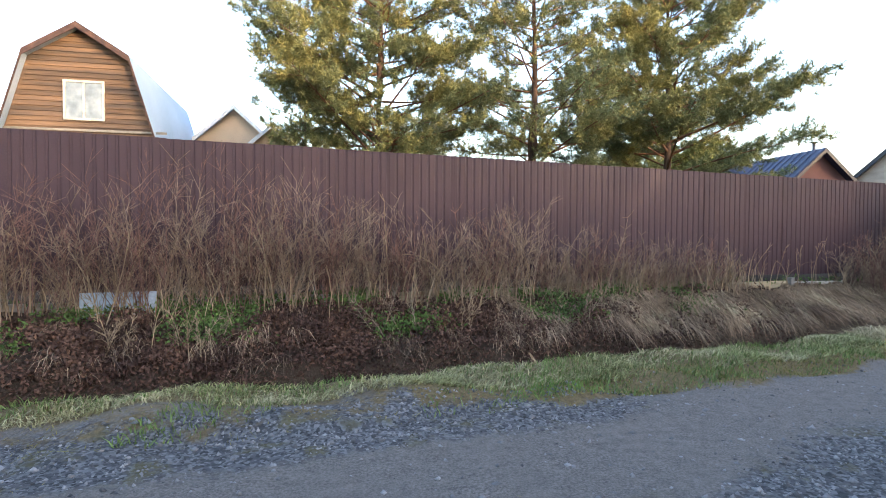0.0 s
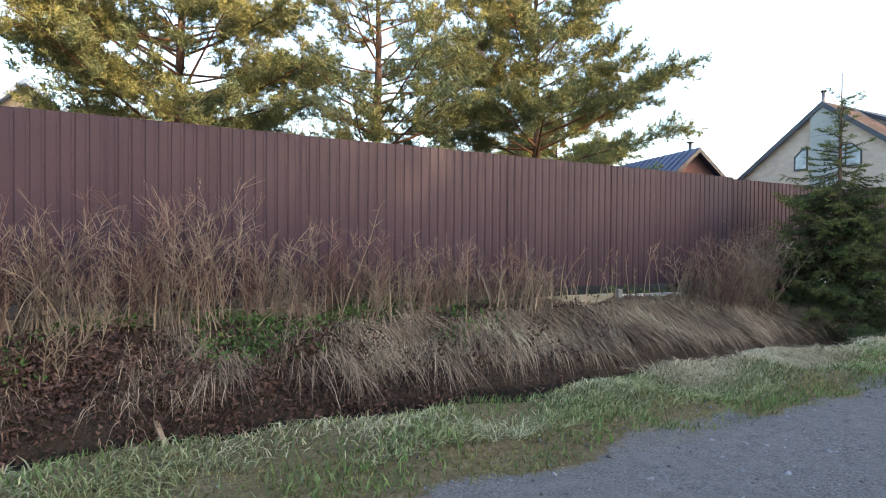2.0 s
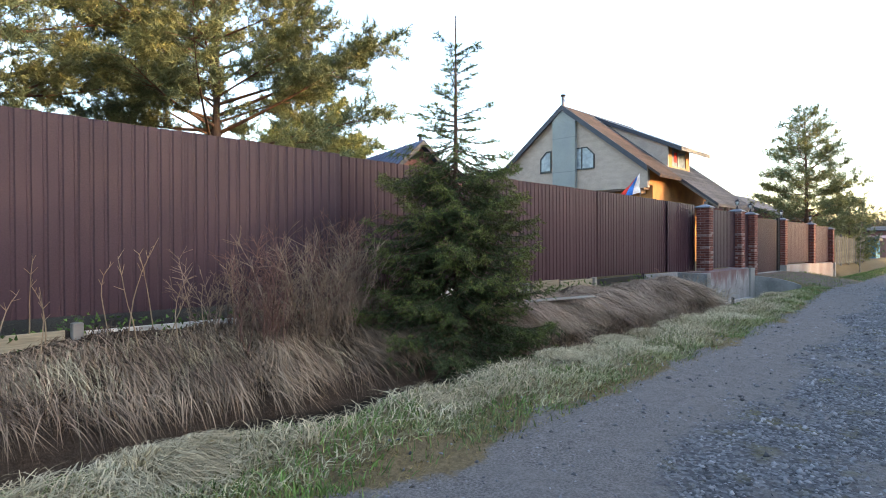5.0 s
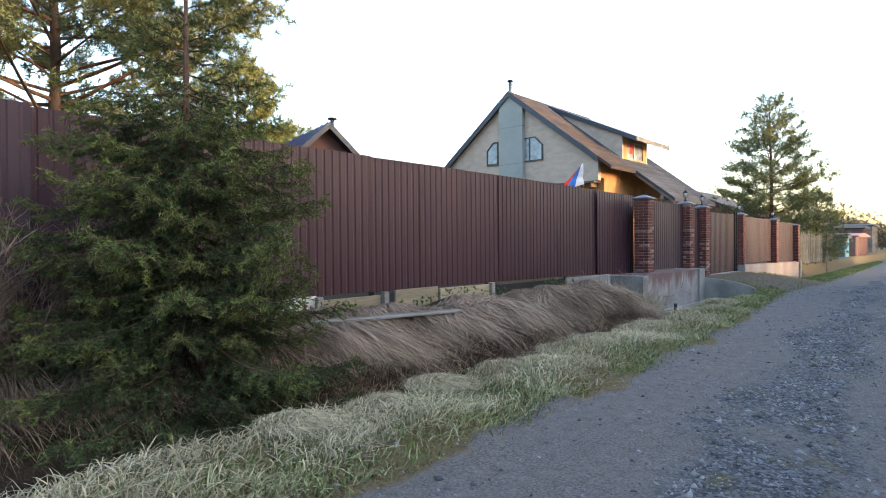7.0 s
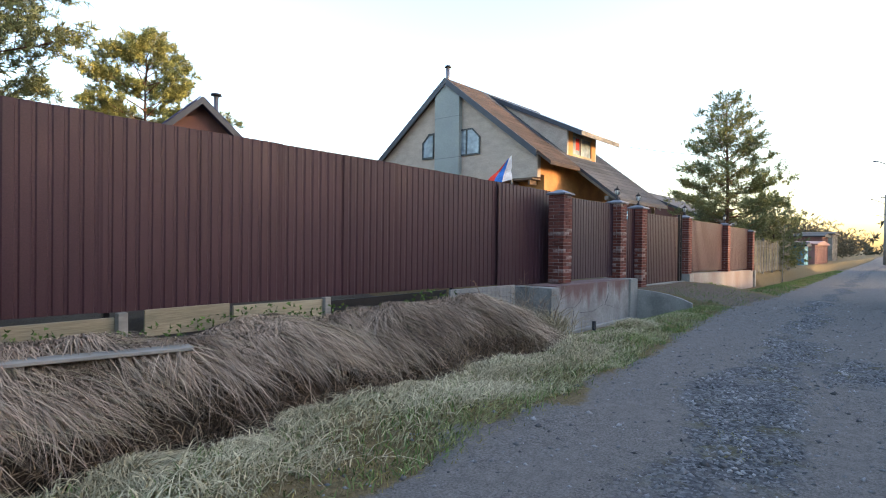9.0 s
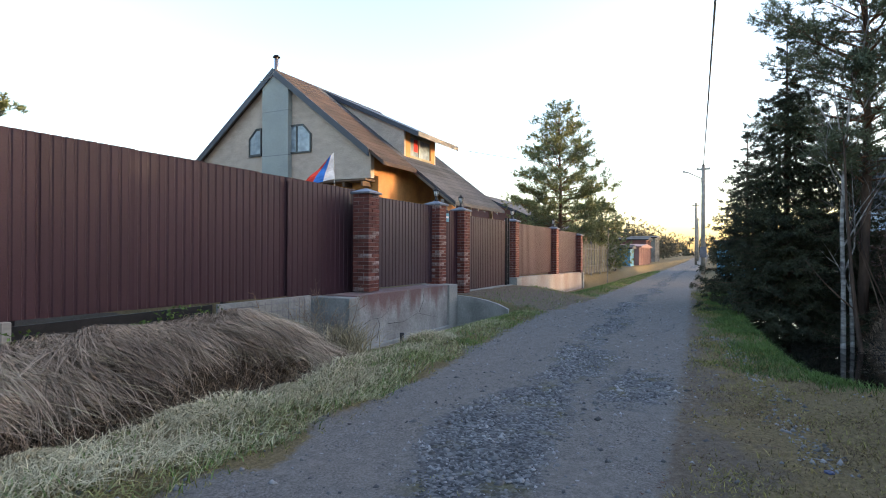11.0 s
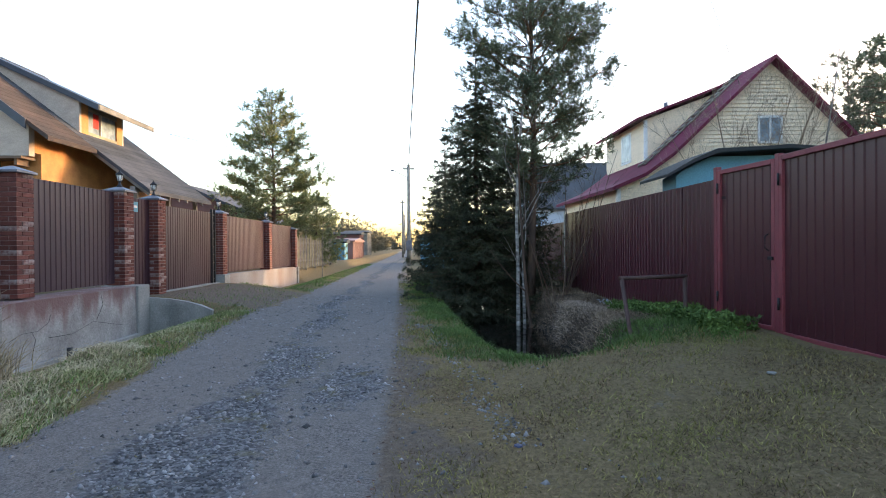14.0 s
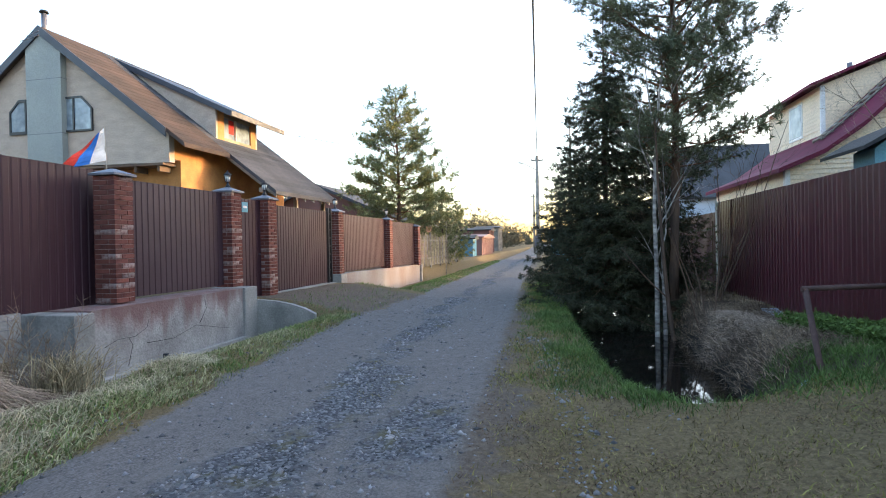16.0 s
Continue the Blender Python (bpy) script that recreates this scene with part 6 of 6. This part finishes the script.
# straw heap below the red fence
a = g.uniform(0, 6.28, 2600)
d = np.sqrt(g.random(2600))
r = np.stack([28.7 + np.cos(a) * d * 0.95, -1.75 + np.sin(a) * d * 0.45, 0 * a], 1)
r[:, 2] = ground_z(r[:, 0], r[:, 1]) + 0.10 * (1 - d ** 2)
stuff("straw", [blades(r, g.uniform(0.03, 0.14, 2600), lean_of(2600, (0, 0.1, 0), 0.2, g), g.uniform(0.006, 0.011, 2600), 1.0, 2)], M_REED, "heap of pale dry straw below the red fence", "straw heap")
r = np.concatenate([scatter(48000, 24.6, 40, lambda x: pool_rim(x) - 0.18, lambda x: np.minimum(pool_rim(x) + 0.95, road_right(x) - 0.1), lambda x, y: (0.45 + 0.55 * clumpy(2.9, 0.1, 33)(x, y)) * (1 - 0.92 * step01(y + 0.18 * wave(x, y, 3.3, 3), pool_rim(x) + 0.2, pool_rim(x) + 0.75)), g),
                    scatter(20000, 23.6, 26.4, lambda x: -2.5 + 0 * x, lambda x: 0.3 + 0 * x, lambda x, y: 0.8 * step01(x + 0.2 * wave(x, y, 3.3, 3), 23.9, 25.0) * (ground_z(x, y) > -0.3), g)])
n = len(r)
stuff("grass", [blades(r, g.uniform(0.05, 0.13, n), lean_of(n, (0, 0, 0), 0.06, g), g.uniform(0.005, 0.010, n), 0.3)], M_HERB, "lush green grass round the pool's rim", "grass")
r = scatter(12000, 25.6, 34, lambda x: -2.75 + 0 * x, lambda x: -1.25 + 0 * x, lambda x, y: clumpy(2.2, 0.3, 23)(x, y), g)
n = len(r)
stuff("dry_grass", [blades(r, g.uniform(0.08, 0.28, n), lean_of(n, (0, 0.15, 0), 0.2, g), g.uniform(0.005, 0.010, n), 0.9, 3)], M_DRY, "dry grass on the bank below the red fence", "dry grass")
r = scatter(5000, 24.4, 28.5, lambda x: -2.75 + 0 * x, lambda x: -2.2 + 0 * x, lambda x, y: 0.6 + 0 * x, g)
r[:, 2] += g.uniform(0, 0.18, len(r))
V, F = needles(r, g.normal(size=r.shape), 3, 0.03, 0.06, 0.035, g)
tagged(tris("herbs", V, F, M_HERB), "green weeds along the red fence's foot", "herbs", kind="stuff")
# distant woods all round
rng = np.random.default_rng(77)
a = rng.uniform(0, 6.283, 5000)
dist = rng.uniform(170, 260, 5000)
far = np.stack([30 + np.cos(a) * dist, np.sin(a) * dist, np.abs(rng.normal(size=5000)) * 2.4 * (1 + 0.5 * np.sin(a * 23) * np.cos(a * 7))], 1)
V, F = needles(far, rng.normal(size=far.shape), 8, 1.5, 2.4, 0.8, rng)
tagged(tris("far_woods", V, F, M_FARWOOD), "low grey-brown woods along the horizon", "woods", kind="stuff")
# far brushwood at the lane's end
for i in range(64):
    x = 82 + 2.0 * i + rs.uniform(-2, 2)
    s = 1 if i % 2 else -1
    y = (road_left(x) + 4 if s > 0 else road_right(x) - 4) + s * rs.uniform(0, 14)
    rng = np.random.default_rng(700 + i)
    C = rng.normal(size=(200, 3)) * (1.7, 1.7, 1.1 + 0.5 * (i % 3)) + (0, 0, 1.8 + 0.5 * (i % 3))
    V, F = needles(C, rng.normal(size=C.shape), 10, 0.5, 0.6, 0.09, rng)
    o = tris("bush", V + (x, float(y), 0), F, M_FARWOOD)
    tagged(o, "far brown-green bush beside the lane", "bush", "far bushes")


# ---- loose stones ----
def stones(r, size, rng):
    """Small irregular eight-sided stones, half sunk."""
    n = len(r)
    base = np.array([(1, 0, 0), (0, 1, 0), (-1, 0, 0), (0, -1, 0), (0, 0, 0.75), (0, 0, -0.5)], float)
    a = rng.uniform(0, 6.28, n)
    sc = size[:, None] * rng.uniform(0.55, 1.2, (n, 3))
    V = base[None] * sc[:, None] + rng.normal(size=(n, 6, 3)) * size[:, None, None] * 0.18
    c, s = np.cos(a)[:, None], np.sin(a)[:, None]
    V = np.stack([V[..., 0] * c - V[..., 1] * s, V[..., 0] * s + V[..., 1] * c, V[..., 2]], -1) + r[:, None]
    f = np.array([(0, 1, 4), (1, 2, 4), (2, 3, 4), (3, 0, 4), (1, 0, 5), (2, 1, 5), (3, 2, 5), (0, 3, 5)])
    return V.reshape(-1, 3), (np.arange(n)[:, None, None] * 6 + f).reshape(-1, 3)


r = scatter(150000, -4, 34, lambda x: road_right(x) - 1.6, lambda x: road_left(x) + 0.5, lambda x, y: np.where(y < road_right(x) - 0.1, 0.015, 0.07) + 0.85 * np.clip(gravel_mask(x, y) + 0.25 * wave(x, y, 4.2, 2) - 0.2, 0, 1), g)
V, F = stones(r, g.choice((0.006, 0.010, 0.015, 0.022, 0.032), len(r), p=(0.14, 0.32, 0.30, 0.18, 0.06)), g)
tagged(tris("gravel", V, F, M_STONE), "loose grey-blue crushed stones on the lane", "gravel", kind="stuff")

# small litter
ob = part("pipe_stub", tube(bmesh.new(), [(27.0, 6.85, -0.6), (27.0, 6.85, -0.18)], [0.045, 0.045], 10), M_IRON)
tagged(ob, "short black pipe stub at the foot of the concrete wall", "pipe")
for x, y, ln, m, lab in ((21.75, 0.55, 0.07, M_BLUEROOF, "scrap of blue plastic in the thin grass"), (22.6, -1.75, 0.09, M_CONC, "pale flat stone on the lawn"), (24.1, 2.05, 0.06, M_STONE, "small grey stone on the lane"), (23.2, 2.9, 0.05, M_STONE, "small grey stone on the lane"), (24.4, 1.75, 0.05, M_STONE, "small grey stone on the lane")):
    bm = bmesh.new()
    bmesh.ops.create_icosphere(bm, subdivisions=1, radius=ln / 2)
    for v in bm.verts:
        v.co *= 1 + rs.uniform(-0.25, 0.25)
        v.co.z *= 0.35
    ob = part("scrap" if m is M_BLUEROOF else "stone", bm, m)
    ob.location = (x, y, float(ground_z(x, y)) + ln * 0.1)
    tagged(ob, lab, "litter" if m is M_BLUEROOF else "stone")
# dead leaves and twigs on the lawn
r = scatter(1500, 18, 27, lambda x: -2.6 + 0 * x, lambda x: road_right(x) + 0.2, lambda x, y: clumpy(1.9, 0.2, 41)(x, y) * (ground_z(x, y) > -0.2), g)
r[:, 2] += 0.008
V, F = needles(np.zeros_like(r), g.normal(size=r.shape), 1, 0.0, 0.035, 0.022, g)
V = V * (1, 1, 0.2) + np.repeat(r, 3, 0)
tagged(tris("dead_leaves", V, F, M_LEAF), "brown dead leaves strewn on the lawn", "dead leaves", kind="stuff")
